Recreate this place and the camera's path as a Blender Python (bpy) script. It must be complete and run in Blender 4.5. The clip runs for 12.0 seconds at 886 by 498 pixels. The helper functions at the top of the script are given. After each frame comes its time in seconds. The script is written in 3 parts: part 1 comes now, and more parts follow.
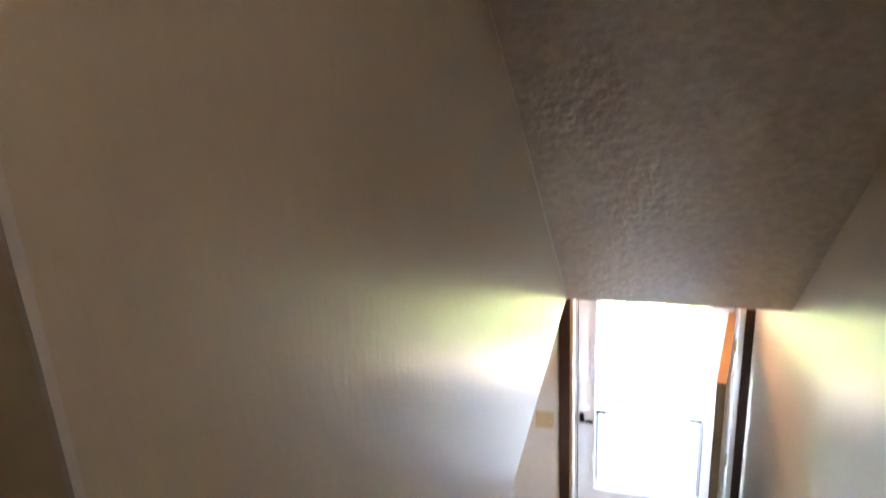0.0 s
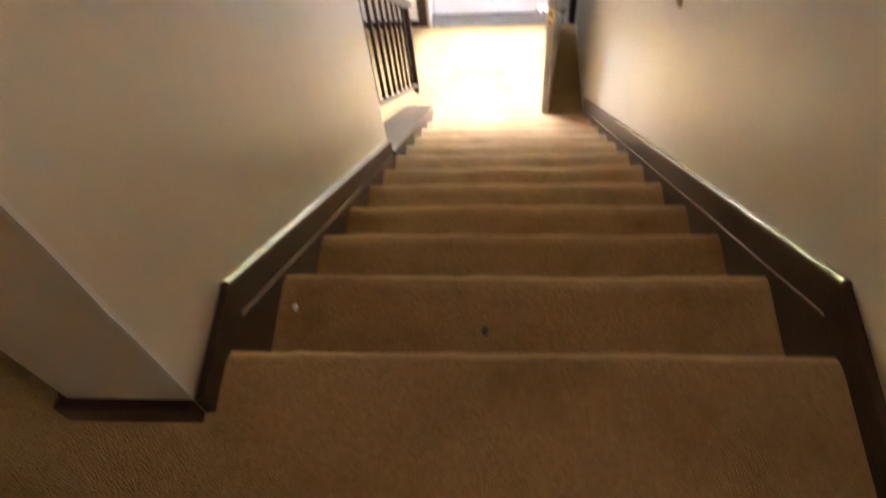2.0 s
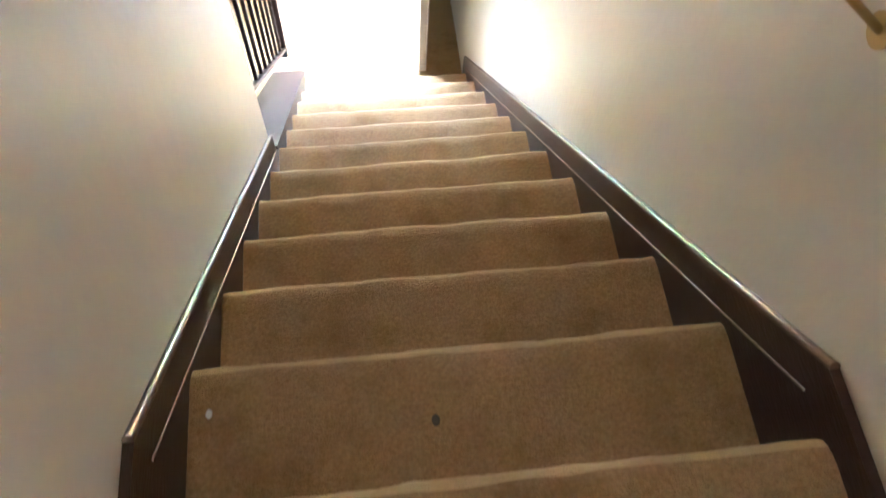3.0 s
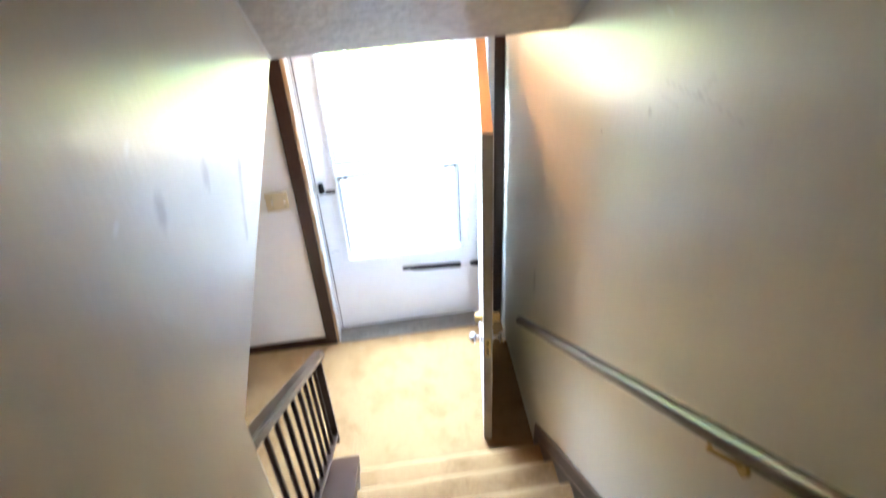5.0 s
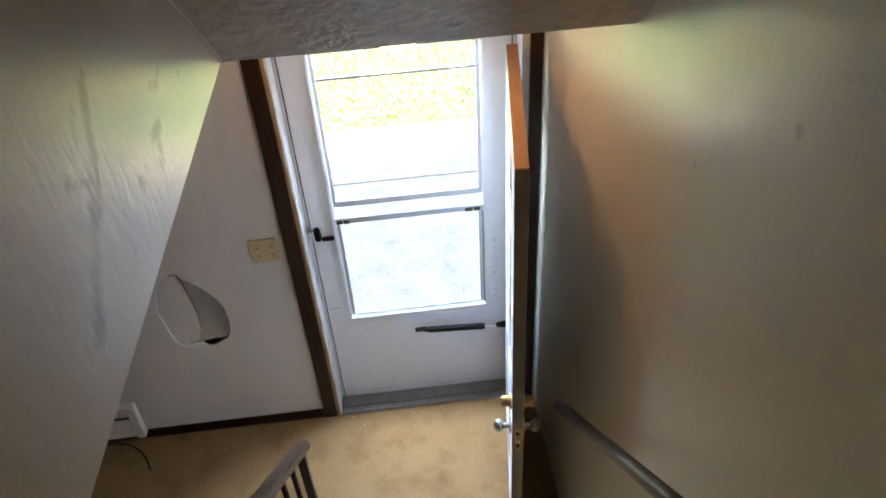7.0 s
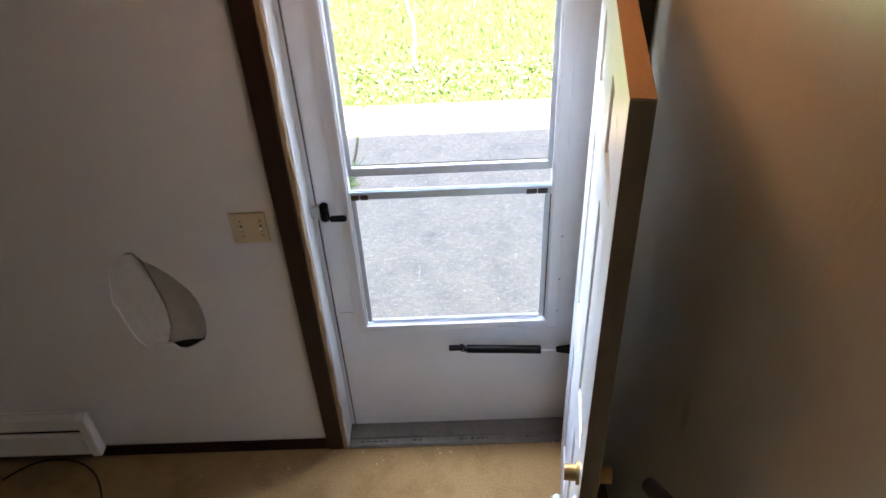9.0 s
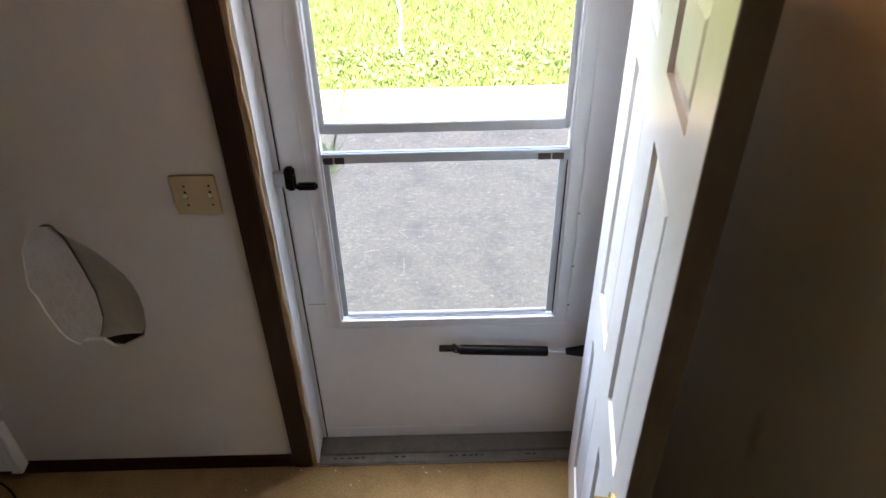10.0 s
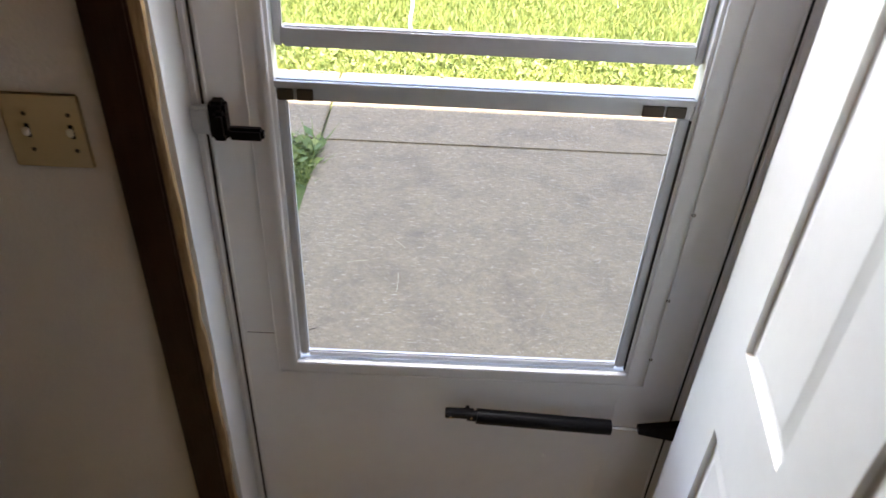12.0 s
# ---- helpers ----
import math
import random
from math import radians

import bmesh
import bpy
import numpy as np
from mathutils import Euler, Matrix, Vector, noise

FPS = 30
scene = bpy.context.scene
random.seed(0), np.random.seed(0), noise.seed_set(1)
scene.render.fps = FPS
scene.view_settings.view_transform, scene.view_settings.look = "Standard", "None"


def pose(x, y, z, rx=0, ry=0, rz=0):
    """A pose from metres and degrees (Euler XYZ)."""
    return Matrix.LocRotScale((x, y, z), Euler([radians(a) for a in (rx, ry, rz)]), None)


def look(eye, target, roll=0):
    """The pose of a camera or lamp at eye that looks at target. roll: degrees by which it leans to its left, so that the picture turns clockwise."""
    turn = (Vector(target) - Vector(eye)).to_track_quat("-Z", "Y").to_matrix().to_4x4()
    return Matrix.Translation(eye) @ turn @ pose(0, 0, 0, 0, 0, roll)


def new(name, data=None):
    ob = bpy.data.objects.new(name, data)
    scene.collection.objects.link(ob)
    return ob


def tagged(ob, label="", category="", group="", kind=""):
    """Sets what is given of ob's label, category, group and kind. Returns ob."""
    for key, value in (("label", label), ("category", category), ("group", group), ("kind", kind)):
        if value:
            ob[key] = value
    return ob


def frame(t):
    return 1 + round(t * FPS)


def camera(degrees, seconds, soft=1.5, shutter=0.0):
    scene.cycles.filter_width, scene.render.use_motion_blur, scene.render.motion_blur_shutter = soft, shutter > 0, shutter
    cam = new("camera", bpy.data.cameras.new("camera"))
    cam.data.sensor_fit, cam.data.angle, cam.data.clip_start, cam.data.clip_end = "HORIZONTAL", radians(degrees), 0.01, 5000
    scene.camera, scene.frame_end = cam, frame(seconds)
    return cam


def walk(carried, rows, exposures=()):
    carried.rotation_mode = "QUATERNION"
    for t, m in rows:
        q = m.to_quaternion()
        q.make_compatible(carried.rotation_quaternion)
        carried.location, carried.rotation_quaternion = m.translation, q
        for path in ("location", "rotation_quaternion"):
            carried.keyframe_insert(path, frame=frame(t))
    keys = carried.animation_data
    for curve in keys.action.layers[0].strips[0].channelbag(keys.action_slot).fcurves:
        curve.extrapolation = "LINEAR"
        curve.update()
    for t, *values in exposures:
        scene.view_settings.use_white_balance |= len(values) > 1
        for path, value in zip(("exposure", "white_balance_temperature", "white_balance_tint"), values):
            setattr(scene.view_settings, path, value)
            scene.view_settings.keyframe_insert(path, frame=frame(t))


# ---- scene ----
# ---------------------------------------------------------------- camera
cam = camera(62.3, 12.0, soft=1.5, shutter=0.5)
PATH = [
    (0, (-0.596, -4.248, 3.907), (-1.138, -2.438, 3.251), -3.3),
    (0.5, (-0.611, -4.223, 3.902), (-1.15, -2.536, 2.972), -4.6),
    (1, (-0.599, -4.241, 3.828), (-1.079, -2.689, 2.662), -5.0),
    (1.5, (-0.524, -4.29, 3.789), (-0.906, -2.942, 2.362), -7.7),
    (2, (-0.509, -4.292, 3.694), (-0.673, -3.228, 2.009), -7.5),
    (2.5, (-0.553, -4.167, 3.653), (-0.54, -3.273, 1.864), -1.9),
    (3, (-0.621, -3.969, 3.662), (-0.439, -3.085, 1.878), 5.7),
    (3.2, (-0.629, -3.929, 3.678), (-0.425, -3.041, 1.898), 6.8),
    (4.8, (-0.664, -3.342, 3.688), (-0.713, -1.992, 2.213), -6.9),
    (5, (-0.671, -3.231, 3.605), (-0.519, -1.75, 2.269), -3.2),
    (5.5, (-0.647, -3.084, 3.593), (-0.582, -1.531, 2.334), -4.0),
    (6, (-0.567, -2.932, 3.441), (-0.485, -1.386, 2.175), -0.5),
    (6.5, (-0.569, -2.766, 3.275), (-0.396, -1.258, 1.973), -0.3),
    (7, (-0.585, -2.64, 3.199), (-0.489, -1.083, 1.948), -3.9),
    (7.2, (-0.556, -2.576, 3.12), (-0.497, -1.003, 1.887), -3.2),
    (8.8, (-0.541, -2.008, 2.635), (-0.588, -0.428, 1.41), -2.3),
    (9, (-0.541, -1.952, 2.608), (-0.581, -0.385, 1.366), -3.1),
    (9.5, (-0.605, -1.779, 2.414), (-0.492, -0.2, 1.191), -0.8),
    (10, (-0.581, -1.65, 2.258), (-0.571, -0.07, 1.032), -1.2),
    (10.5, (-0.584, -1.455, 2.122), (-0.541, 0.068, 0.826), -0.1),
    (11, (-0.638, -1.313, 2.0), (-0.567, 0.245, 0.748), -0.3),
    (11.5, (-0.603, -1.166, 1.84), (-0.648, 0.444, 0.654), 1.0),
    (12, (-0.634, -1.0, 1.723), (-0.604, 0.615, 0.544), 3.2),
]
walk(cam, [(t, look(eye, target, roll)) for t, eye, target, roll in PATH], exposures=[
    (0.0, 5.45, 5900, 20), (0.5, 4.95, 5900, 20), (1.0, 4.7, 5900, 18), (1.5, 5.05, 5750, 16), (2.0, 6.55, 6350, 21), (2.5, 7.35, 5400, 18), (3.2, 7.35, 4900, 13), (4.8, 6.0, 5500, 14),
    (5.5, 5.2, 5600, 12), (6.2, 4.5, 5650, 12), (7.0, 4.15, 5800, 14), (7.2, 4.07, 5800, 14), (8.8, 3.65, 6100, 19), (9.5, 3.38, 6400, 20), (10.0, 3.32, 6600, 20), (10.5, 3.38, 6950, 20), (11.2, 3.22, 7050, 19), (12.0, 2.9, 7300, 21)])

# ---------------------------------------------------------------- world, sun, lamps
SUN_EL, SUN_AZ = radians(70), radians(172)      # high, from behind the house
world = bpy.data.worlds.new("sky")
scene.world = world
world.use_nodes = True
wn = world.node_tree.nodes
sky = wn.new("ShaderNodeTexSky")
sky.sky_type, sky.sun_disc, sky.sun_elevation, sky.sun_rotation = "NISHITA", False, SUN_EL, SUN_AZ
world.node_tree.links.new(sky.outputs[0], wn["Background"].inputs[0])
wn["Background"].inputs[1].default_value = 0.15
sun = new("sun", bpy.data.lights.new("sun", "SUN"))
sun.data.energy, sun.data.angle, sun.data.color = 5.0, radians(0.53), (1.0, 0.95, 0.87)
sd = Vector((math.sin(SUN_AZ) * math.cos(SUN_EL), math.cos(SUN_AZ) * math.cos(SUN_EL), math.sin(SUN_EL)))
sun.matrix_world = look(sd * 30, (0, 0, 0))
# stands in for the sky above the storm door's glass
skylight = new("door_skylight", bpy.data.lights.new("door_skylight", "AREA"))
skylight.data.shape, skylight.data.size, skylight.data.size_y, skylight.data.energy, skylight.data.color = "RECTANGLE", 0.9, 0.5, 6.0, (0.84, 0.92, 1.0)
skylight.matrix_world = look((-0.56, 0.50, 2.40), (-0.60, -1.0, 0.5))

# ---------------------------------------------------------------- materials
def material(name, color, rough=0.6, metal=0.0, grain=0.0, grain_scale=60.0, stain=0.0, stain_scale=3.0, bump=0.0,
             bump_scale=200.0, spec=0.5, coat=0.0, stretch=(1, 1, 1), dark=None, tint=0.0):
    m = bpy.data.materials.new(name)
    m.use_nodes = True
    nt = m.node_tree
    b = nt.nodes["Principled BSDF"]
    b.inputs["Roughness"].default_value, b.inputs["Metallic"].default_value = rough, metal
    b.inputs["Specular IOR Level"].default_value, b.inputs["Coat Weight"].default_value = spec, coat
    tc = nt.nodes.new("ShaderNodeTexCoord")
    mp = nt.nodes.new("ShaderNodeMapping")
    mp.inputs["Scale"].default_value = stretch
    nt.links.new(tc.outputs["Object"], mp.inputs[0])
    col = nt.nodes.new("ShaderNodeRGB")
    col.outputs[0].default_value = (*color, 1)
    out = col.outputs[0]
    second = dark or tuple(c * 0.45 for c in color)

    def mixed(out, scale, amount, detail, lo, hi):
        n = nt.nodes.new("ShaderNodeTexNoise")
        n.inputs["Scale"].default_value, n.inputs["Detail"].default_value, n.inputs["Roughness"].default_value = scale, detail, 0.65
        nt.links.new(mp.outputs[0], n.inputs["Vector"])
        r = nt.nodes.new("ShaderNodeMapRange")
        r.inputs["From Min"].default_value, r.inputs["From Max"].default_value = lo, hi
        r.inputs["To Max"].default_value = amount
        nt.links.new(n.outputs["Fac"], r.inputs["Value"])
        x = nt.nodes.new("ShaderNodeMix")
        x.data_type = "RGBA"
        x.inputs["B"].default_value = (*second, 1)
        nt.links.new(r.outputs[0], x.inputs["Factor"])
        nt.links.new(out, x.inputs["A"])
        return x.outputs["Result"]

    if grain:
        out = mixed(out, grain_scale, grain, 5, 0.35, 0.75)
    if stain:
        out = mixed(out, stain_scale, stain, 4, 0.48, 0.78)
    nt.links.new(out, b.inputs["Base Color"])
    if bump:
        n = nt.nodes.new("ShaderNodeTexNoise")
        n.inputs["Scale"].default_value, n.inputs["Detail"].default_value = bump_scale, 4
        nt.links.new(mp.outputs[0], n.inputs["Vector"])
        bp = nt.nodes.new("ShaderNodeBump")
        bp.inputs["Strength"].default_value, bp.inputs["Distance"].default_value = bump, 0.01
        nt.links.new(n.outputs["Fac"], bp.inputs["Height"])
        nt.links.new(bp.outputs[0], b.inputs["Normal"])
    return m


M_WALL = material("satin_wall_paint", (0.72, 0.668, 0.545), 0.32, grain=0.06, grain_scale=25, stain=0.10, stain_scale=2.2, bump=0.12, bump_scale=60, spec=0.88, stretch=(1, 1, 0.4))
M_WALL_N = material("hall_wall_paint", (0.76, 0.74, 0.71), 0.55, grain=0.06, grain_scale=30, stain=0.08, stain_scale=2.5, bump=0.15, bump_scale=140)
M_CEIL = material("textured_ceiling", (0.64, 0.61, 0.57), 0.42, grain=0.6, grain_scale=26, stain=0.2, stain_scale=6, bump=1.0, bump_scale=30)
M_CARPET = material("tan_carpet", (0.40, 0.262, 0.118), 0.95, grain=0.6, grain_scale=130, stain=0.75, stain_scale=5, dark=(0.15, 0.082, 0.030), bump=0.8, bump_scale=300, spec=0.1)
# paler colour paints the light caught on the nosings, besides their wear
M_CARPET_LIT_WORN = material("lit_worn_nosing_carpet", (0.56, 0.40, 0.185), 0.95, grain=0.5, grain_scale=150, stain=0.6, stain_scale=9, bump=0.9, bump_scale=420, spec=0.1, dark=(0.30, 0.20, 0.10))
for m in (M_CARPET, M_CARPET_LIT_WORN):
    cb = m.node_tree.nodes["Principled BSDF"]
    cb.inputs["Sheen Weight"].default_value, cb.inputs["Sheen Roughness"].default_value = 0.25, 0.35
    cb.inputs["Sheen Tint"].default_value = (0.95, 0.85, 0.55, 1)
M_WOOD = material("dark_stained_wood", (0.034, 0.013, 0.007), 0.42, spec=0.3, grain=0.6, grain_scale=14, stretch=(9, 9, 0.9), stain=0.3, stain_scale=5, bump=0.15, bump_scale=30)
M_WOOD_Y = material("dark_stained_wood_long", (0.040, 0.019, 0.011), 0.34, spec=0.4, grain=0.6, grain_scale=14, stretch=(9, 0.9, 9), stain=0.3, stain_scale=5, bump=0.15, bump_scale=30)
M_BEAD = material("pale_bead", (0.30, 0.24, 0.17), 0.5, grain=0.3, grain_scale=20)
# paler and glossier than the boards, for the highlight on their top edge
M_HIGHLIGHT_WOOD = material("highlight_varnished_wood", (0.11, 0.065, 0.038), 0.28, grain=0.4, grain_scale=14, stretch=(9, 0.9, 9), coat=0.35)
M_RAW = material("bare_wood", (0.50, 0.30, 0.15), 0.7, grain=0.4, grain_scale=20, stretch=(8, 8, 1), bump=0.2, bump_scale=40)
M_CHIP = material("chipped_jamb_wood", (0.40, 0.27, 0.14), 0.7, dark=(0.07, 0.035, 0.018), stain=0.95, stain_scale=16, stretch=(3, 3, 0.35), grain=0.35, grain_scale=50, bump=0.6, bump_scale=40)
M_WHITE = material("white_door_paint", (0.80, 0.80, 0.78), 0.30, grain=0.05, grain_scale=30, stain=0.04, stain_scale=6, bump=0.03, bump_scale=80)
M_STORM = material("white_aluminium", (0.74, 0.76, 0.78), 0.34, grain=0.05, grain_scale=20, stain=0.06, stain_scale=5, bump=0.02, bump_scale=60)
M_SASH = material("grey_aluminium", (0.52, 0.55, 0.58), 0.4, 0.2, grain=0.15, grain_scale=40, stain=0.1)
M_EDGE = material("grimy_door_edge", (0.34, 0.29, 0.23), 0.6, grain=0.5, grain_scale=30, stain=0.5, stain_scale=9, stretch=(1, 1, 0.3), bump=0.2, bump_scale=60)
M_ALU = material("weathered_aluminium", (0.22, 0.21, 0.185), 0.5, 0.3, grain=0.4, grain_scale=40, stain=0.5, stain_scale=12, bump=0.15, bump_scale=90)
M_BLACK = material("black_enamel", (0.004, 0.004, 0.005), 0.4, grain=0.2, grain_scale=50, spec=0.12)
M_STEEL = material("steel", (0.55, 0.55, 0.56), 0.25, 1.0)
M_GASKET = material("black_rubber", (0.012, 0.012, 0.013), 0.7, grain=0.2, grain_scale=60)
M_BRASS = material("brass", (0.52, 0.37, 0.15), 0.34, 1.0, grain=0.2, grain_scale=40)
M_IVORY = material("ivory_plastic", (0.58, 0.47, 0.27), 0.4, grain=0.1, grain_scale=40)
M_TOGGLE = material("pale_ivory_plastic", (0.84, 0.81, 0.72), 0.3)
M_SCREW = material("dull_screw", (0.085, 0.072, 0.055), 0.5, 0.5)
M_GYPSUM = material("gypsum_board", (0.66, 0.64, 0.61), 0.9, grain=0.2, grain_scale=30, bump=0.3, bump_scale=70)
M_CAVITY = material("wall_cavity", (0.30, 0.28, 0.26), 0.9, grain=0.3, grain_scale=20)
M_HEATER = material("white_enamel", (0.76, 0.75, 0.72), 0.35, grain=0.06, grain_scale=30)
M_STRAW = material("dry_grass_stem", (0.42, 0.36, 0.24), 0.8, grain=0.4, grain_scale=80)
M_STOOP = material("grey_brown_concrete", (0.262, 0.202, 0.128), 0.92, grain=0.6, grain_scale=44, stain=0.7, stain_scale=5, dark=(0.125, 0.095, 0.07), bump=0.8, bump_scale=80)
sn = M_STOOP.node_tree
speck_at = sn.nodes.new("ShaderNodeMapping")
speck_at.inputs["Scale"].default_value = (0.55, 1.3, 1)
speck = sn.nodes.new("ShaderNodeTexNoise")
speck.inputs["Scale"].default_value, speck.inputs["Detail"].default_value, speck.inputs["Roughness"].default_value = 62, 8, 0.82
speck_cut = sn.nodes.new("ShaderNodeMapRange")
speck_cut.inputs["From Min"].default_value, speck_cut.inputs["From Max"].default_value = 0.56, 0.67
speck_cut.inputs["To Max"].default_value = 0.85
pale = sn.nodes.new("ShaderNodeMix")
pale.data_type = "RGBA"
pale.inputs["B"].default_value = (0.55, 0.48, 0.37, 1)
sb = sn.nodes["Principled BSDF"]
sn.links.new(sb.inputs["Base Color"].links[0].from_socket, pale.inputs["A"])
sn.links.new(sn.nodes["Texture Coordinate"].outputs["Object"], speck_at.inputs[0])
sn.links.new(speck_at.outputs[0], speck.inputs["Vector"])
sn.links.new(speck.outputs["Fac"], speck_cut.inputs["Value"])
sn.links.new(speck_cut.outputs[0], pale.inputs["Factor"])
sn.links.new(pale.outputs["Result"], sb.inputs["Base Color"])
M_SOIL = material("lawn_soil", (0.10, 0.14, 0.035), 0.95, grain=0.5, grain_scale=25, stain=0.3)
M_SIDING = material("pale_siding", (0.62, 0.61, 0.58), 0.6, grain=0.1, grain_scale=10, bump=0.1)
M_HOSE = material("blue_hose", (0.42, 0.56, 0.62), 0.5)
M_VAR = material("varnished_handrail", (0.055, 0.028, 0.015), 0.30, spec=0.4, grain=0.5, grain_scale=14, stretch=(9, 0.9, 9), bump=0.05, bump_scale=30, coat=0.12)

def marks(m, spots):
    """Add soft scuffs and smudges, each at y, z with half-sizes along y and z; a minus makes a pale chip."""
    nt = m.node_tree
    b = nt.nodes["Principled BSDF"]
    geo = nt.nodes.new("ShaderNodeTexCoord")
    wob = nt.nodes.new("ShaderNodeTexNoise")
    wob.inputs["Scale"].default_value, wob.inputs["Detail"].default_value = 45, 4
    nt.links.new(geo.outputs["Object"], wob.inputs["Vector"])
    out = b.inputs["Base Color"].links[0].from_socket
    for y, z, ry, rz, amount in spots:
        sub = nt.nodes.new("ShaderNodeVectorMath")
        sub.operation = "SUBTRACT"
        sub.inputs[1].default_value = (0, y, z)
        nt.links.new(geo.outputs["Object"], sub.inputs[0])
        mul = nt.nodes.new("ShaderNodeVectorMath")
        mul.operation = "MULTIPLY"
        mul.inputs[1].default_value = (0, 1 / ry, 1 / rz)
        nt.links.new(sub.outputs[0], mul.inputs[0])
        ln = nt.nodes.new("ShaderNodeVectorMath")
        ln.operation = "LENGTH"
        nt.links.new(mul.outputs[0], ln.inputs[0])
        add = nt.nodes.new("ShaderNodeMath")
        add.operation = "ADD"
        nt.links.new(ln.outputs["Value"], add.inputs[0])
        nt.links.new(wob.outputs["Fac"], add.inputs[1])
        rg = nt.nodes.new("ShaderNodeMapRange")
        rg.interpolation_type = "SMOOTHSTEP"
        rg.inputs["From Min"].default_value, rg.inputs["From Max"].default_value = 1.85, 0.75
        rg.inputs["To Max"].default_value = abs(amount)
        nt.links.new(add.outputs[0], rg.inputs["Value"])
        mx = nt.nodes.new("ShaderNodeMix")
        mx.data_type = "RGBA"
        mx.inputs["B"].default_value = (0.30, 0.235, 0.155, 1) if amount > 0 else (0.86, 0.85, 0.82, 1)
        nt.links.new(rg.outputs[0], mx.inputs["Factor"])
        nt.links.new(out, mx.inputs["A"])
        out = mx.outputs["Result"]
    nt.links.new(out, b.inputs["Base Color"])


M_WALL_W, M_WALL_E = M_WALL.copy(), M_WALL.copy()
M_WALL_W.name, M_WALL_E.name = "satin_wall_paint_smudged", "satin_wall_paint_scratched"
def streak(a, b, n, size, amount):
    """A row of marks from a to b in the wall's y and z."""
    return [(a[0] + (b[0] - a[0]) * i / (n - 1), a[1] + (b[1] - a[1]) * i / (n - 1), *size, amount) for i in range(n)]


marks(M_WALL_W, streak((-1.752, 2.800), (-1.800, 2.722), 6, (0.013, 0.018), 0.85) + streak((-1.800, 2.722), (-1.850, 2.672), 5, (0.020, 0.018), 0.7)
      + streak((-1.852, 2.690), (-1.962, 2.578), 8, (0.020, 0.018), 0.55) + streak((-1.735, 2.815), (-1.757, 2.790), 3, (0.008, 0.012), 0.7)
      + streak((-1.800, 2.800), (-1.835, 2.757), 4, (0.007, 0.012), 0.5) + streak((-1.883, 2.746), (-1.838, 2.716), 4, (0.013, 0.008), 0.7)
      + [(-1.540, 2.628, 0.030, 0.016, 0.9), (-1.562, 2.630, 0.022, 0.016, 0.9), (-1.556, 2.604, 0.015, 0.014, 0.9), (-1.573, 2.583, 0.020, 0.016, 0.9),
         (-1.604, 2.624, 0.012, 0.008, -0.8), (-1.675, 2.612, 0.018, 0.016, 0.85), (-1.640, 2.618, 0.006, 0.006, 0.7), (-1.478, 2.678, 0.022, 0.012, 0.6),
         (-1.505, 2.690, 0.012, 0.010, 0.55), (-1.450, 2.686, 0.016, 0.010, 0.5), (-1.339, 2.633, 0.007, 0.006, 0.7),
         (-2.132, 2.859, 0.030, 0.032, 0.6), (-2.401, 2.990, 0.030, 0.030, 0.6), (-2.434, 3.116, 0.016, 0.010, -0.6), (-2.555, 3.086, 0.014, 0.008, -0.6)]
      + streak((-1.783, 2.754), (-2.001, 2.588), 7, (0.010, 0.020), 0.16))
marks(M_WALL_E, streak((-1.800, 2.742), (-1.975, 2.796), 6, (0.022, 0.007), 0.16) + streak((-1.790, 2.697), (-1.862, 2.718), 4, (0.018, 0.007), 0.12)
      + streak((-2.000, 2.862), (-1.960, 2.801), 4, (0.016, 0.012), 0.14) + streak((-1.960, 2.801), (-2.132, 2.838), 5, (0.020, 0.007), 0.14)
      + [(-1.749, 2.892, 0.030, 0.010, -0.5), (-1.732, 2.622, 0.014, 0.016, 0.4), (-1.420, 2.367, 0.007, 0.007, 0.5), (-0.768, 1.103, 0.022, 0.08, 0.5)])

M_GLASS = bpy.data.materials.new("clear_glass")
M_GLASS.use_nodes = True
gb = M_GLASS.node_tree.nodes["Principled BSDF"]
gb.inputs["Base Color"].default_value = (0.97, 0.99, 0.98, 1)
gb.inputs["Roughness"].default_value, gb.inputs["Transmission Weight"].default_value, gb.inputs["IOR"].default_value = 0.0, 1.0, 1.10

M_LAMP = bpy.data.materials.new("lit_lamp_glass")
M_LAMP.use_nodes = True
lb = M_LAMP.node_tree.nodes["Principled BSDF"]
lb.inputs["Base Color"].default_value = (0.9, 0.85, 0.75, 1)
lb.inputs["Emission Color"].default_value, lb.inputs["Emission Strength"].default_value = (1.0, 0.52, 0.21, 1), 1.3

# glow of the added upstairs lamp, which stays out of view
M_ADDED_LAMP = M_LAMP.copy()
M_ADDED_LAMP.name = "added_lamp_glow"
ub = M_ADDED_LAMP.node_tree.nodes["Principled BSDF"]
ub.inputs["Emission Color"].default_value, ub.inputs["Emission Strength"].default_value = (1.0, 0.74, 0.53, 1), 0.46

M_GRASS = bpy.data.materials.new("grass_blades")
M_GRASS.use_nodes = True
gn = M_GRASS.node_tree
gi, gr = gn.nodes.new("ShaderNodeNewGeometry"), gn.nodes.new("ShaderNodeValToRGB")
gr.color_ramp.elements[0].color, gr.color_ramp.elements[1].color = (0.055, 0.105, 0.018, 1), (0.20, 0.23, 0.055, 1)
gn.links.new(gi.outputs["Random Per Island"], gr.inputs[0])
gn.links.new(gr.outputs[0], gn.nodes["Principled BSDF"].inputs["Base Color"])
gn.nodes["Principled BSDF"].inputs["Roughness"].default_value = 0.6


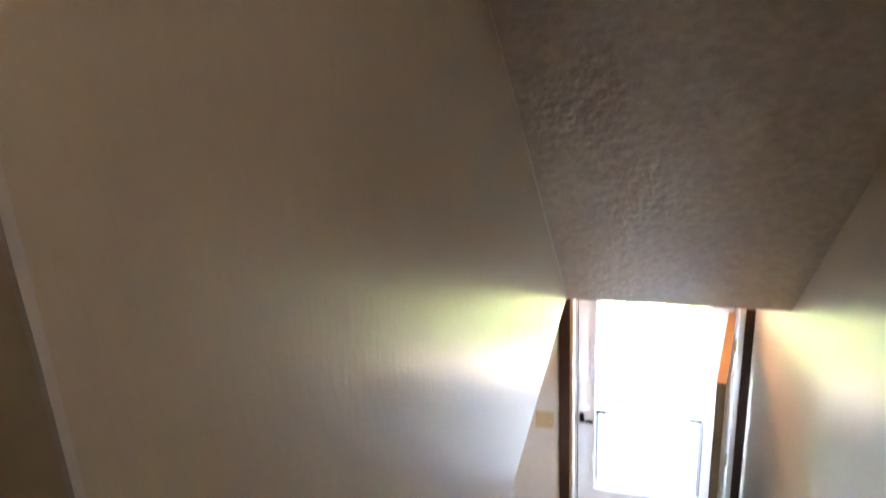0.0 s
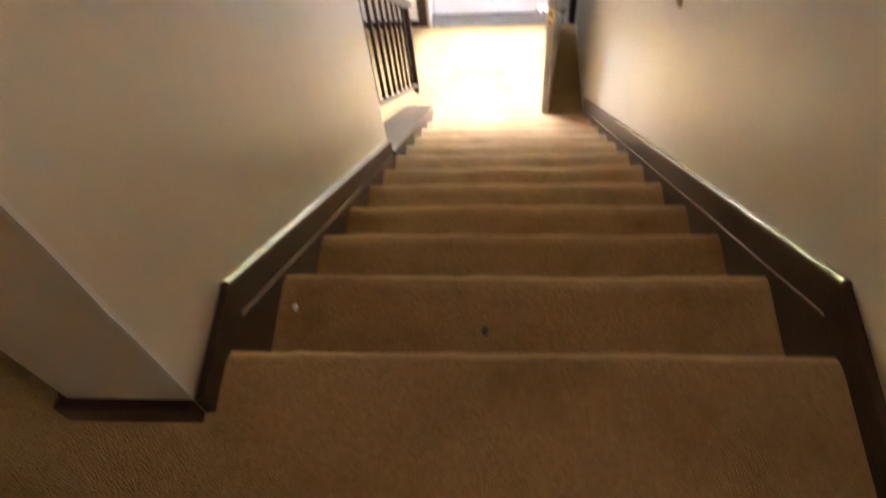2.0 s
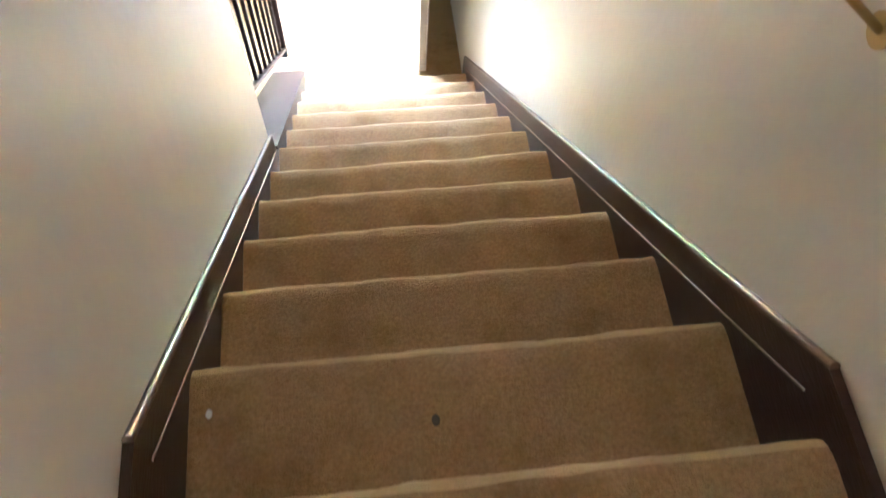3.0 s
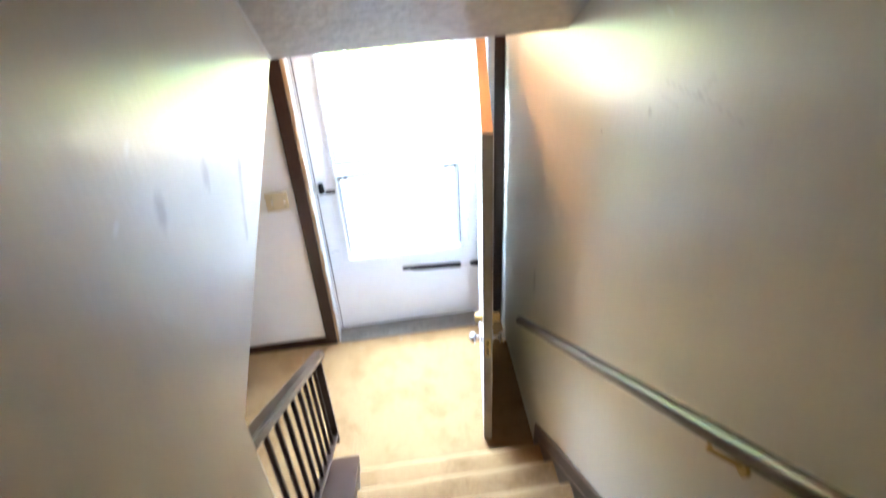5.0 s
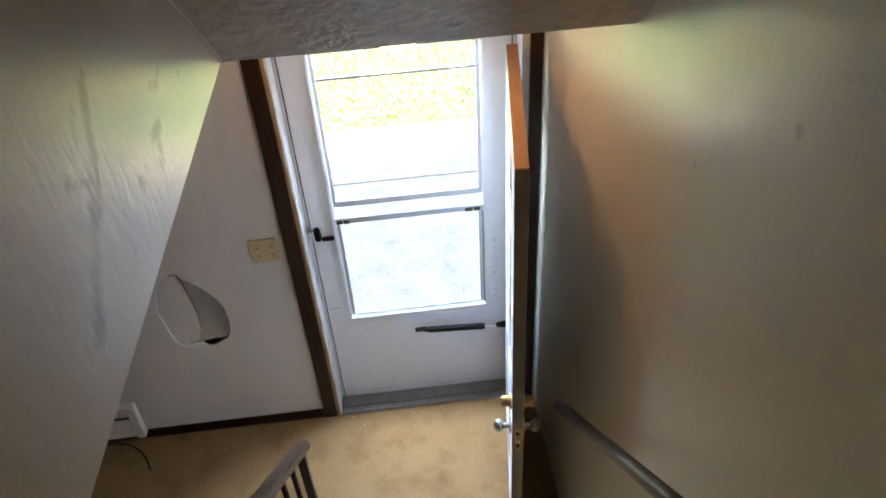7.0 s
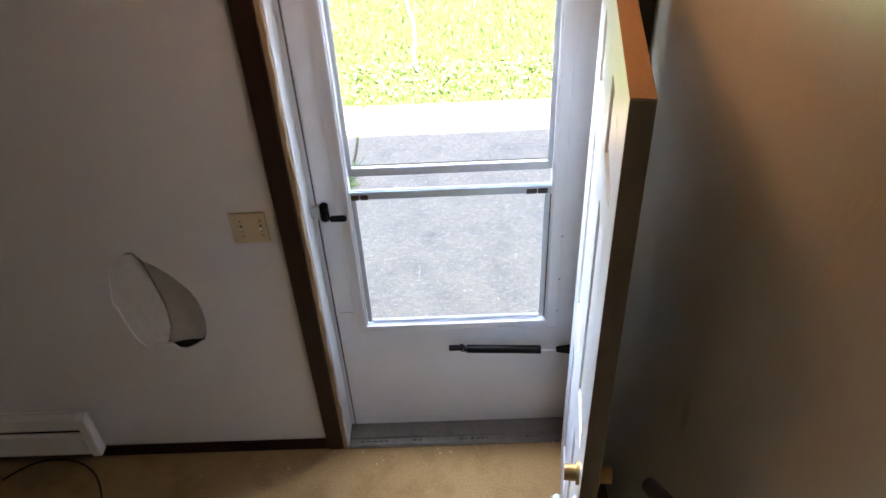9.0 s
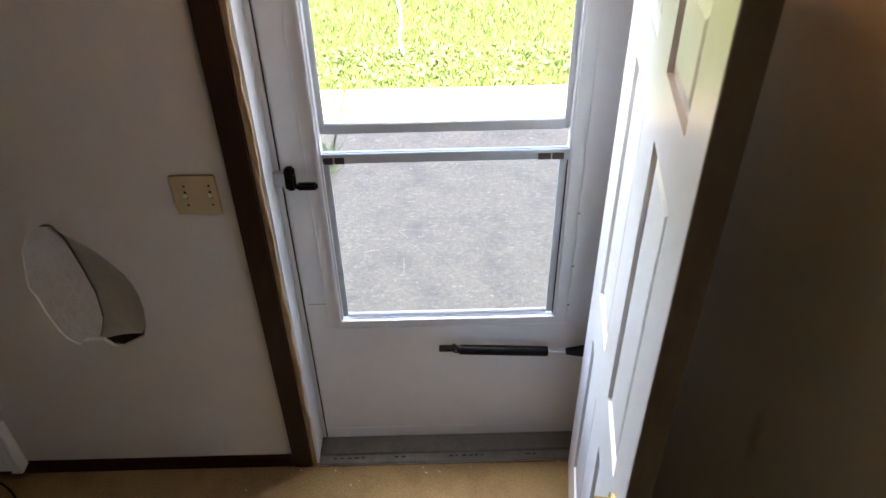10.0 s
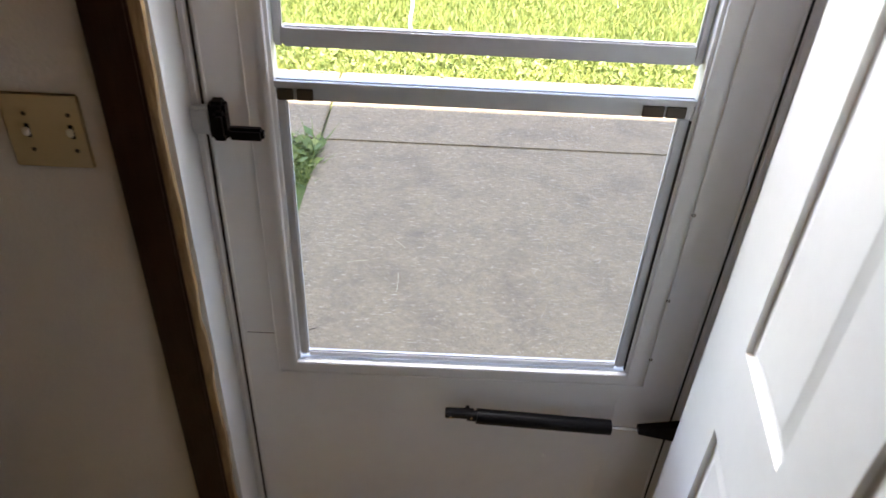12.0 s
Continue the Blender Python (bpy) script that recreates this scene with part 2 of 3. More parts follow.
# ---------------------------------------------------------------- builders
def box(bm, x0, x1, y0, y1, z0, z1, bevel=0.0, m=None):
    r = bmesh.ops.create_cube(bm, size=1)
    vs = r["verts"]
    bmesh.ops.transform(bm, verts=vs, matrix=Matrix.Translation(((x0 + x1) / 2, (y0 + y1) / 2, (z0 + z1) / 2))
                        @ Matrix.Diagonal((abs(x1 - x0), abs(y1 - y0), abs(z1 - z0), 1)))
    if bevel:
        es = list({e for v in vs for e in v.link_edges})
        vs = list({v for f in bmesh.ops.bevel(bm, geom=es, offset=bevel, segments=2, affect="EDGES")["faces"] for v in f.verts} | {v for v in vs if v.is_valid})
    if m is not None:
        bmesh.ops.transform(bm, verts=vs, matrix=m)
    return vs


def tube(bm, a, b, r, segs=16, r2=None):
    a, b = Vector(a), Vector(b)
    d = b - a
    m = Matrix.Translation((a + b) / 2) @ d.to_track_quat("Z", "Y").to_matrix().to_4x4()
    return bmesh.ops.create_cone(bm, cap_ends=True, segments=segs, radius1=r, radius2=r if r2 is None else r2, depth=d.length, matrix=m)["verts"]


def beam(bm, a, b, w, h, bevel=0.004):
    """A bar of width w across x and height h, from a to b in one plane of x."""
    a, b = Vector(a), Vector(b)
    d = (b - a).normalized()
    m = Matrix((Vector((1, 0, 0)), d, Vector((1, 0, 0)).cross(d))).transposed().to_4x4()
    m.translation = (a + b) / 2
    return box(bm, -w / 2, w / 2, -(b - a).length / 2, (b - a).length / 2, -h / 2, h / 2, bevel, m)


def prism(bm, poly, axis, lo, hi):
    """Extrude a polygon given in the two other axes along x, y or z."""
    def put(u, v, w):
        return {"x": (w, u, v), "y": (u, w, v), "z": (u, v, w)}[axis]
    a = [bm.verts.new(put(u, v, lo)) for u, v in poly]
    b = [bm.verts.new(put(u, v, hi)) for u, v in poly]
    bm.faces.new(a), bm.faces.new(b[::-1])
    for i in range(len(poly)):
        j = (i + 1) % len(poly)
        bm.faces.new((a[j], a[i], b[i], b[j]))
    bmesh.ops.recalc_face_normals(bm, faces=bm.faces)


def part(name, bm, mat, parent=None, label="", smooth=False):
    bmesh.ops.recalc_face_normals(bm, faces=bm.faces)
    me = bpy.data.meshes.new(name)
    bm.to_mesh(me)
    bm.free()
    if smooth:
        for f in me.polygons:
            f.use_smooth = True
        me.set_sharp_from_angle(angle=radians(40))
    for m in (mat if isinstance(mat, (list, tuple)) else [mat]):
        me.materials.append(m)
    ob = new(name, me)
    if parent is not None:
        ob.parent = parent
    return tagged(ob, label)


def thing(name, at, label, category, group=""):
    ob = new(name)
    ob.location = at
    ob.empty_display_size = 0.05
    return tagged(ob, label, category, group)


def under(ob, parent):
    """Keep a part where it was built while its parent stands elsewhere."""
    ob.parent = parent
    ob.matrix_parent_inverse = Matrix.Translation(-Vector(parent.location))
    return ob


def setting(name, bm, mat, label, category):
    return tagged(part(name, bm, mat), label, category, "", "structure")


def simple(name, mat, label, category, *boxes, bevel=0.0):
    bm = bmesh.new()
    for b in boxes:
        box(bm, *b, bevel)
    return setting(name, bm, mat, label, category)


# ---------------------------------------------------------------- plan, metres
RISE, RUN, Y_LAST = 0.2205, 0.2455, -1.088       # stairs; y of the lowest nosing
XL, XR = -0.970, 0.017                           # faces of the stair walls
SL, SR = -0.954, 0.0                             # inner faces of the skirt boards
BASE = 12 * RISE
TOP = BASE - 0.020                               # carpet of the upper floor
Y_TOP = Y_LAST - 11 * RUN
CEIL, Y_EDGE, SLOPE = 2.498, -0.990, 0.890       # landing ceiling, where the slope starts
WEST, SOUTH = -3.3, -6.0
Y_WALL, Y_OPEN = -3.915, -2.385                  # ends of the wall between stairs and hall
UPCEIL = 5.3

# ---------------------------------------------------------------- large structure
simple("floor", M_CARPET, "worn tan carpet on the entry landing and hall", "floor", (WEST, XR, -3.4, 0.0, -0.12, 0.0))
simple("upper_floor", M_CARPET, "tan carpeted floor at the head of the stairs", "floor",
       (XL + 0.002, XR, SOUTH, Y_TOP - 0.04, TOP - 0.28, TOP), (WEST, XL + 0.002, SOUTH, Y_WALL - 0.002, TOP - 0.28, TOP), (WEST, -1.17, Y_WALL - 0.002, -2.6, TOP - 0.28, TOP))

simple("wall_east", M_WALL_E, "cream satin wall scuffed beside the stairs", "wall", (XR, XR + 0.12, SOUTH, 0.0, -0.12, UPCEIL))
bm = bmesh.new()
y_slope = Y_EDGE - (UPCEIL - CEIL) / SLOPE
box(bm, -1.17, XL, Y_WALL, Y_OPEN, -0.12, CEIL - 0.0005)
prism(bm, [(Y_WALL, CEIL), (Y_OPEN, CEIL), (Y_OPEN, CEIL - 0.018), (Y_EDGE, CEIL), (Y_EDGE, UPCEIL), (Y_WALL, UPCEIL)], "x", -1.17, XL)
bmesh.ops.remove_doubles(bm, verts=bm.verts, dist=0.0005)
setting("wall_west_of_stairs", bm, M_WALL_W, "cream satin stair wall with scuffs and smudges", "wall")
bm = bmesh.new()
prism(bm, [(Y_EDGE, CEIL), (y_slope - 0.12, UPCEIL + 0.12), (y_slope - 0.12, UPCEIL + 0.35), (Y_EDGE, CEIL + 0.22)], "x", XL, XR)
setting("ceiling_slope", bm, M_CEIL, "textured sloping ceiling over the stairs", "ceiling")
bm = bmesh.new()
beam(bm, (XL + 0.004, Y_EDGE - 0.01, CEIL + 0.006), (XL + 0.004, -2.9, CEIL + 0.006 + (2.9 + Y_EDGE - 0.01) * SLOPE), 0.006, 0.006, 0)
setting("caulk_line", bm, M_HEATER, "thin pale caulk line along the sloping ceiling", "trim")
simple("ceiling", M_CEIL, "textured ceiling over the entry landing", "ceiling", (WEST, XR, Y_EDGE, 0.0, CEIL, CEIL + 0.15), (WEST, -1.17, -3.4, Y_EDGE, CEIL, CEIL + 0.15))
simple("upper_ceiling", M_CEIL, "plain upstairs ceiling", "ceiling", (WEST, XR, SOUTH, y_slope - 0.02, UPCEIL, UPCEIL + 0.12), (WEST, -1.17, y_slope - 0.02, -2.6, UPCEIL, UPCEIL + 0.12))
simple("wall_west", M_WALL_N, "plain off-white wall closing the hall", "wall", (WEST - 0.1, WEST, SOUTH, 0.0, -0.12, UPCEIL))
simple("wall_south", M_WALL, "plain upstairs wall behind the stairs", "wall", (WEST, XR, SOUTH - 0.1, SOUTH, TOP - 0.28, UPCEIL))
simple("wall_hall_south", M_WALL_N, "plain wall at the back of the lower hall", "wall", (WEST, -1.17, -3.5, -3.4, -0.12, CEIL))
simple("wall_upper_north", M_WALL_N, "plain wall closing the upstairs hall", "wall", (WEST, -1.17, -2.6, -2.5, TOP, UPCEIL))

# door wall: plasterboard with a broken hole, cavity, outer sheathing
DL, DR, DT = -1.054, -0.050, 2.108                # door opening
HOLE = [(-1.666, 1.098), (-1.700, 1.080), (-1.736, 1.044), (-1.757, 1.005), (-1.767, 0.966), (-1.780, 0.912), (-1.788, 0.870), (-1.778, 0.832),
        (-1.772, 0.766), (-1.758, 0.696), (-1.740, 0.656), (-1.712, 0.634), (-1.694, 0.650), (-1.672, 0.652), (-1.634, 0.652), (-1.611, 0.624),
        (-1.583, 0.620), (-1.545, 0.640), (-1.504, 0.664), (-1.485, 0.713), (-1.475, 0.772), (-1.475, 0.829), (-1.482, 0.872), (-1.496, 0.914),
        (-1.526, 0.962), (-1.556, 1.003), (-1.588, 1.033), (-1.617, 1.058), (-1.633, 1.072), (-1.645, 1.096)]
bm = bmesh.new()
outer = [(WEST, -0.12), (DL, -0.12), (DL, DT), (DR, DT), (DR, -0.12), (XR, -0.12), (XR, CEIL), (WEST, CEIL)]
edges = []
for loop in (outer, HOLE):
    vs = [bm.verts.new((x, 0.0, z)) for x, z in loop]
    edges += [bm.edges.new((vs[i], vs[(i + 1) % len(vs)])) for i in range(len(vs))]
made = bmesh.ops.triangle_fill(bm, use_beauty=True, use_dissolve=False, edges=edges)
faces = [g for g in made["geom"] if isinstance(g, bmesh.types.BMFace)]
ext = bmesh.ops.extrude_face_region(bm, geom=faces)
bmesh.ops.translate(bm, verts=[g for g in ext["geom"] if isinstance(g, bmesh.types.BMVert)], vec=(0, 0.013, 0))
wall_north = setting("wall_north", bm, M_WALL_N, "off-white plasterboard wall with a broken hole", "wall")
CRACK = [(-1.650, 1.088, 0.016), (-1.640, 1.02, 0.034), (-1.634, 0.90, 0.050), (-1.628, 0.80, 0.056), (-1.632, 0.71, 0.050), (-1.660, 0.625, 0.030)]
LEFT = [(-1.705, 1.088), (-1.765, 1.01), (-1.795, 0.90), (-1.796, 0.83), (-1.775, 0.700), (-1.712, 0.628)]
RIGHT = [(-1.625, 1.082), (-1.548, 1.020), (-1.488, 0.92), (-1.466, 0.83), (-1.468, 0.74), (-1.515, 0.662)]


def dent(name, side, mat, label):
    bm = bmesh.new()
    n = 6
    grid = []
    for (cx, cz, cy), (ox, oz) in zip(CRACK, side):
        row = []
        for i in range(n + 1):
            f = i / n
            bulge = 0.010 * math.sin(math.pi * f)
            row.append(bm.verts.new((cx + (ox - cx) * f, cy - (0.010 if side is LEFT else 0.0) * (1 - f) + ((0.005 if side is LEFT else 0.0145) - cy) * f + bulge * (1 if side is RIGHT else -0.4), cz + (oz - cz) * f)))
        grid.append(row)
    for a, b in zip(grid, grid[1:]):
        for i in range(n):
            bm.faces.new((a[i], a[i + 1], b[i + 1], b[i]))
    return under(part(name, bm, mat, None, label, True), wall_north)


dent("torn_flap", LEFT, M_GYPSUM, "torn plasterboard flap pushed into the wall")
dent("dented_board", RIGHT, M_GYPSUM, "bent grey plasterboard inside the hole")
simple("wall_north_sheathing", [M_SIDING], "pale siding of the house around the door", "wall",
       (WEST - 0.1, DL, 0.10, 0.15, -0.3, 5.9), (DR, 3.0, 0.10, 0.15, -0.3, 5.9), (DL, DR, 0.10, 0.15, DT, 5.9), (XR, 3.0, 0.0, 0.10, -0.3, 5.9))
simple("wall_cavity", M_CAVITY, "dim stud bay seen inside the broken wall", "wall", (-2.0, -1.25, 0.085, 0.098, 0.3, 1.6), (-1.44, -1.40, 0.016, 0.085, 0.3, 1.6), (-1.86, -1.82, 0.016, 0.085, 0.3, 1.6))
# out of view; the overhang is set by where the house shadow should end
simple("unseen_eaves", M_SIDING, "unseen roof overhang sized to cast the house shadow", "roof", (-8, 6, -6.0, 0.72, 5.9, 6.05))

# door lining, casings, baseboards, threshold
simple("door_lining", M_STORM, "white painted door lining", "trim", (DL, DL + 0.016, 0.004, 0.15, 0.0, DT), (DR - 0.016, DR, 0.0, 0.15, 0.0, DT), (DL + 0.016, DR - 0.016, 0.0, 0.15, DT - 0.016, DT))
bm = bmesh.new()
box(bm, -1.128, -1.060, -0.019, -0.001, 0.0, 2.123, 0.004)
casing = setting("casing", bm, M_WOOD, "dark stained door casing, chipped along its edge", "trim")
bm = bmesh.new()
rng = random.Random(5)
pr, zz = [], 0.0
while zz < 2.11:
    pr.append((-1.0410 - rng.uniform(0.0, 0.007), zz))
    zz += rng.uniform(0.02, 0.09)
prism(bm, [(-1.0595, 0.0)] + pr + [(-1.043, 2.122), (-1.0595, 2.122)], "y", -0.013, -0.001)
under(part("bare_strip", bm, M_CHIP, None, "splintered bare wood strip along the jamb"), casing)
simple("casing_east", M_WOOD, "dark stained door casing beside the hinges", "trim", (-0.036, 0.014, -0.019, -0.001, 0.0, 2.123), bevel=0.004)
simple("casing_head", M_WOOD, "dark stained head casing over the door", "trim", (-1.128, 0.014, -0.019, -0.001, 2.1245, 2.193), bevel=0.004)
threshold = simple("threshold", M_ALU, "worn aluminium door threshold with scuffs", "threshold", (DL + 0.017, DR - 0.017, -0.014, 0.022, 0.0, 0.016), (DL + 0.017, DR - 0.017, 0.022, 0.058, 0.0, 0.022), (DL + 0.017, DR - 0.017, 0.058, 0.16, 0.0, 0.014), bevel=0.003)
bm = bmesh.new()
box(bm, DL + 0.018, DR - 0.018, -0.0195, -0.0145, 0.0, 0.009, 0.001)
under(part("front_lip", bm, M_STEEL, None, "bright worn front lip"), threshold)
rng = random.Random(3)
for x0, n in ((-0.985, 2), (-0.93, 3), (-0.76, 2), (-0.56, 6), (-0.28, 2)):
    for i in range(n):
        x = x0 + i * 0.022 + rng.uniform(-0.004, 0.004)
        bm = bmesh.new()
        box(bm, x, x + rng.uniform(0.006, 0.017), 0.003, 0.003 + rng.uniform(0.003, 0.006), 0.0155, 0.0168)
        under(part("slot", bm, M_GASKET, None, "dark worn slot"), threshold)
simple("baseboard_hall", M_WOOD, "dark stained baseboard along the hall wall", "baseboard", (WEST, -1.1295, -0.013, -0.001, 0.0, 0.062), bevel=0.003)

# ---------------------------------------------------------------- staircase
stairs = thing("staircase", (-0.48, -2.4, 0.0), "steep straight staircase with worn tan carpet on every step", "stairs")


def step(k):
    y1, z = (Y_TOP + k * RUN, BASE - k * RISE) if k else (Y_TOP - 0.014, TOP)
    bm = bmesh.new()
    prof = [(y1 - RUN - 0.03, z - 0.06), (y1 - RUN - 0.03, z), (y1 - 0.06, z + 0.001), (y1 - 0.042, z + 0.002)]
    for i in range(7):
        a = radians(90 - i * 30)
        prof.append((y1 - 0.034 + 0.034 * math.cos(a), z - 0.028 + 0.028 * math.sin(a)))
    prof += [(y1 - 0.045, z - 0.06), (y1 - 0.047, z - RISE)]
    n = 40
    rows = []
    for i in range(n + 1):
        x = SL + (SR - SL) * i / n
        row = []
        for j, (y, zz) in enumerate(prof):
            w = 0.006 * noise.noise((x * 5, k * 7.3, j * 0.12)) + 0.003 * noise.noise((x * 21, k * 3.1, j * 0.5)) if 2 <= j <= 10 else 0
            row.append(bm.verts.new((x, y + w, zz + 0.6 * w)))
        rows.append(row)
    for a, b in zip(rows, rows[1:]):
        for i in range(len(prof) - 1):
            # nosing faces take the paler carpet with the painted light
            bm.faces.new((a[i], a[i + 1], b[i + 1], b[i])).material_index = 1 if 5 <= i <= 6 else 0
    under(part("step", bm, [M_CARPET, M_CARPET_LIT_WORN], None, "", True), stairs)


for k in range(12):
    step(k)


def stair_line(y, rise):
    return BASE + (Y_TOP - y) * RISE / RUN + rise


# skirt boards, drawn along the slope, with a thin pale bead
def skirt(name, x0, x1, y_end, bead_x, h, y_start):
    bm = bmesh.new()
    ya = Y_TOP + 0.065
    zt = stair_line(ya, h)
    prism(bm, [(y_start, TOP), (y_start, zt), (ya, zt), (y_end, stair_line(y_end, h)), (y_end, max(stair_line(y_end, -0.40), 0.0)),
               (Y_TOP, TOP - 0.36), (Y_TOP - 0.05, TOP)], "x", x0, x1)
    ob = setting(name, bm, M_WOOD_Y, "dark stained skirt board along the stairs", "baseboard")
    bm = bmesh.new()
    beam(bm, (bead_x, ya - 0.01, stair_line(ya - 0.01, h - 0.085)), (bead_x, y_end - 0.03, stair_line(y_end - 0.03, h - 0.085)), 0.003, 0.004, 0)
    under(part("bead", bm, M_BEAD, None, "thin pale bead line"), ob)
    xm = (x0 + x1) / 2
    # tube added along the board's top to draw its bright highlight line
    bm = bmesh.new()
    tube(bm, (xm, ya, zt + 0.002), (xm, y_end, stair_line(y_end, h) + 0.002), (x1 - x0) * 0.55, 14)
    under(part("top_highlight", bm, M_HIGHLIGHT_WOOD, None, "paler glossy tube added for the top edge highlight", True), ob)


skirt("skirt_east", SR, XR - 0.001, -1.0, SR - 0.001, 0.100, SOUTH)
skirt("skirt_west", XL + 0.001, SL, Y_OPEN, SL + 0.001, 0.092, Y_WALL - 0.001)
simple("baseboard_upper", M_WOOD, "dark baseboard round the head of the stair wall", "baseboard", (-1.185, XL + 0.001, Y_WALL - 0.020, Y_WALL - 0.001, TOP, TOP + 0.055), (-1.185, -1.171, Y_WALL - 0.001, -2.62, TOP, TOP + 0.055), bevel=0.003)

bm = bmesh.new()
rng = random.Random(9)
edge, zz = [], TOP + 0.06
while zz < UPCEIL - 0.05:
    edge.append((Y_WALL - 0.0010 - rng.uniform(0.0, 0.0022), zz))
    zz += rng.uniform(0.03, 0.14)
prism(bm, edge + [(Y_WALL + 0.007 + rng.uniform(0, 0.004), UPCEIL - 0.05), (Y_WALL + 0.008, (TOP + UPCEIL) / 2), (Y_WALL + 0.006, TOP + 0.06)], "x", XL - 0.004, XL + 0.0015)
setting("corner_bead", bm, M_HEATER, "pale chipped corner bead on the wall end", "trim")

# knee wall under the railing with its sloping cap
KS = 0.866


def cap_z(y):
    return 0.290 + KS * (-1.080 - y)


bm = bmesh.new()
prism(bm, [(Y_OPEN + 0.002, 0.0), (-1.05, 0.0), (-1.05, cap_z(-1.05) - 0.025), (Y_OPEN + 0.002, cap_z(Y_OPEN + 0.002) - 0.025)], "x", -1.12, SL - 0.014)
setting("knee_wall", bm, M_WALL, "low cream wall under the stair railing", "wall")
bm = bmesh.new()
prism(bm, [(Y_OPEN + 0.003, cap_z(Y_OPEN + 0.003) - 0.0245), (-1.035, cap_z(-1.035) - 0.0245), (-1.035, cap_z(-1.035)), (Y_OPEN + 0.003, cap_z(Y_OPEN + 0.003))], "x", -1.135, SL + 0.006)
prism(bm, [(Y_OPEN + 0.003, cap_z(Y_OPEN + 0.003) - 0.35), (-1.04, cap_z(-1.04) - 0.35), (-1.04, cap_z(-1.04) - 0.026), (Y_OPEN + 0.003, cap_z(Y_OPEN + 0.003) - 0.026)], "x", SL - 0.013, SL)
setting("knee_wall_cap", bm, M_WOOD_Y, "dark varnished sloping cap board", "trim")

# ---------------------------------------------------------------- stair railing
RX = -1.055
railing = thing("railing", (RX, -1.5, 0.9), "dark brown wooden railing with slim balusters on the cap board", "railing")


def rail_z(y):
    return 0.925 + 0.930 * (-0.875 - y)


def low_z(y):
    return 0.485 + 0.905 * (-1.104 - y)


bm = bmesh.new()
beam(bm, (RX, Y_OPEN, rail_z(Y_OPEN) - 0.022), (RX, -0.885, rail_z(-0.885) - 0.022), 0.05, 0.04, 0.008)
under(part("top_rail", bm, M_WOOD_Y, None, "", True), railing)
bm = bmesh.new()
beam(bm, (RX, Y_OPEN, low_z(Y_OPEN)), (RX, -0.97, low_z(-0.97)), 0.03, 0.02, 0.003)
under(part("bottom_rail", bm, M_WOOD_Y, None), railing)
for i in range(10):
    y = -2.31 + i * 0.133
    bm = bmesh.new()
    box(bm, RX - 0.008, RX + 0.008, y - 0.008, y + 0.008, low_z(y) + 0.012, rail_z(y) - 0.05, 0.002)
    under(part("baluster", bm, M_WOOD), railing)
bm = bmesh.new()
box(bm, RX - 0.016, RX + 0.016, -0.975, -0.943, 0.30, rail_z(-0.96) - 0.04, 0.003)
under(part("newel", bm, M_WOOD), railing)

# ---------------------------------------------------------------- wall handrail
HX = -0.066
handrail = thing("handrail", (HX, -2.2, 2.2), "varnished brown handrail on brass brackets along the wall", "handrail")


def hand_z(y):
    return 0.925 + 0.868 * (-0.850 - y)


bm = bmesh.new()
tube(bm, (HX, -0.850, hand_z(-0.850)), (HX, -4.0, hand_z(-4.0)), 0.022, 20)
under(part("rail", bm, M_VAR, None, "", True), handrail)
for y in (-2.46, -3.38):
    bm = bmesh.new()
    tube(bm, (XR - 0.001, y - 0.02, hand_z(y) - 0.11), (XR - 0.010, y - 0.02, hand_z(y) - 0.11), 0.024, 18)
    tube(bm, (XR - 0.009, y - 0.02, hand_z(y) - 0.11), (HX, y, hand_z(y) - 0.055), 0.006, 10)
    tube(bm, (HX, y, hand_z(y) - 0.058), (HX, y, hand_z(y) - 0.02), 0.006, 10)
    under(part("bracket", bm, M_BRASS, None, "brass wall bracket", True), handrail)

# ---------------------------------------------------------------- storm door
YS = 0.101
storm = thing("storm_door", (-0.57, 0.11, 0.03), "white aluminium storm door with sliding glass panes, shut", "door")
GX0, GX1, GZ0, GZ1 = -0.899, -0.217, 0.619, 2.034


def sd_part(name, mat, boxes, bevel=0.003, label="", parent=storm):
    bm = bmesh.new()
    for b in boxes:
        box(bm, *b, bevel)
    return under(part(name, bm, mat, None, label), parent)


SX0, SX1, SZ1 = -1.036, -0.067, 2.088
sd_part("stile", M_STORM, [(SX0, GX0, YS, YS + 0.034, 0.017, SZ1)], 0.0005)
sd_part("stile", M_STORM, [(GX1, SX1, YS, YS + 0.034, 0.017, SZ1)], 0.0005)
sd_part("kick_panel", M_STORM, [(GX0, GX1, YS, YS + 0.034, 0.017, GZ0)], 0.0005)
sd_part("top_rail", M_STORM, [(GX0, GX1, YS, YS + 0.034, GZ1, SZ1)], 0.002)
# ribs and dark grooves pressed along the stiles
for x in (SX0 + 0.010, SX0 + 0.026, SX1 - 0.012, SX1 - 0.026):
    sd_part("stile_ridge", M_STORM, [(x - 0.003, x + 0.003, YS - 0.005, YS - 0.0005, 0.022, SZ1 - 0.008)], 0.002)
for x in (SX0 + 0.018, SX1 - 0.019):
    sd_part("weather_strip", M_GASKET, [(x - 0.002, x + 0.002, YS - 0.002, YS - 0.0004, 0.022, SZ1 - 0.008)], 0, "thin dark weather strip")
sd_part("kick_seam", M_STORM, [(SX0 + 0.032, SX1 - 0.032, YS - 0.002, YS - 0.0005, 0.066, 0.072)], 0.0005)
sd_part("stile_seam", M_GASKET, [(SX0 + 0.034, GX0 - 0.045, YS - 0.0006, YS + 0.001, 0.688, 0.6895)], 0, "hairline joint across the stile")
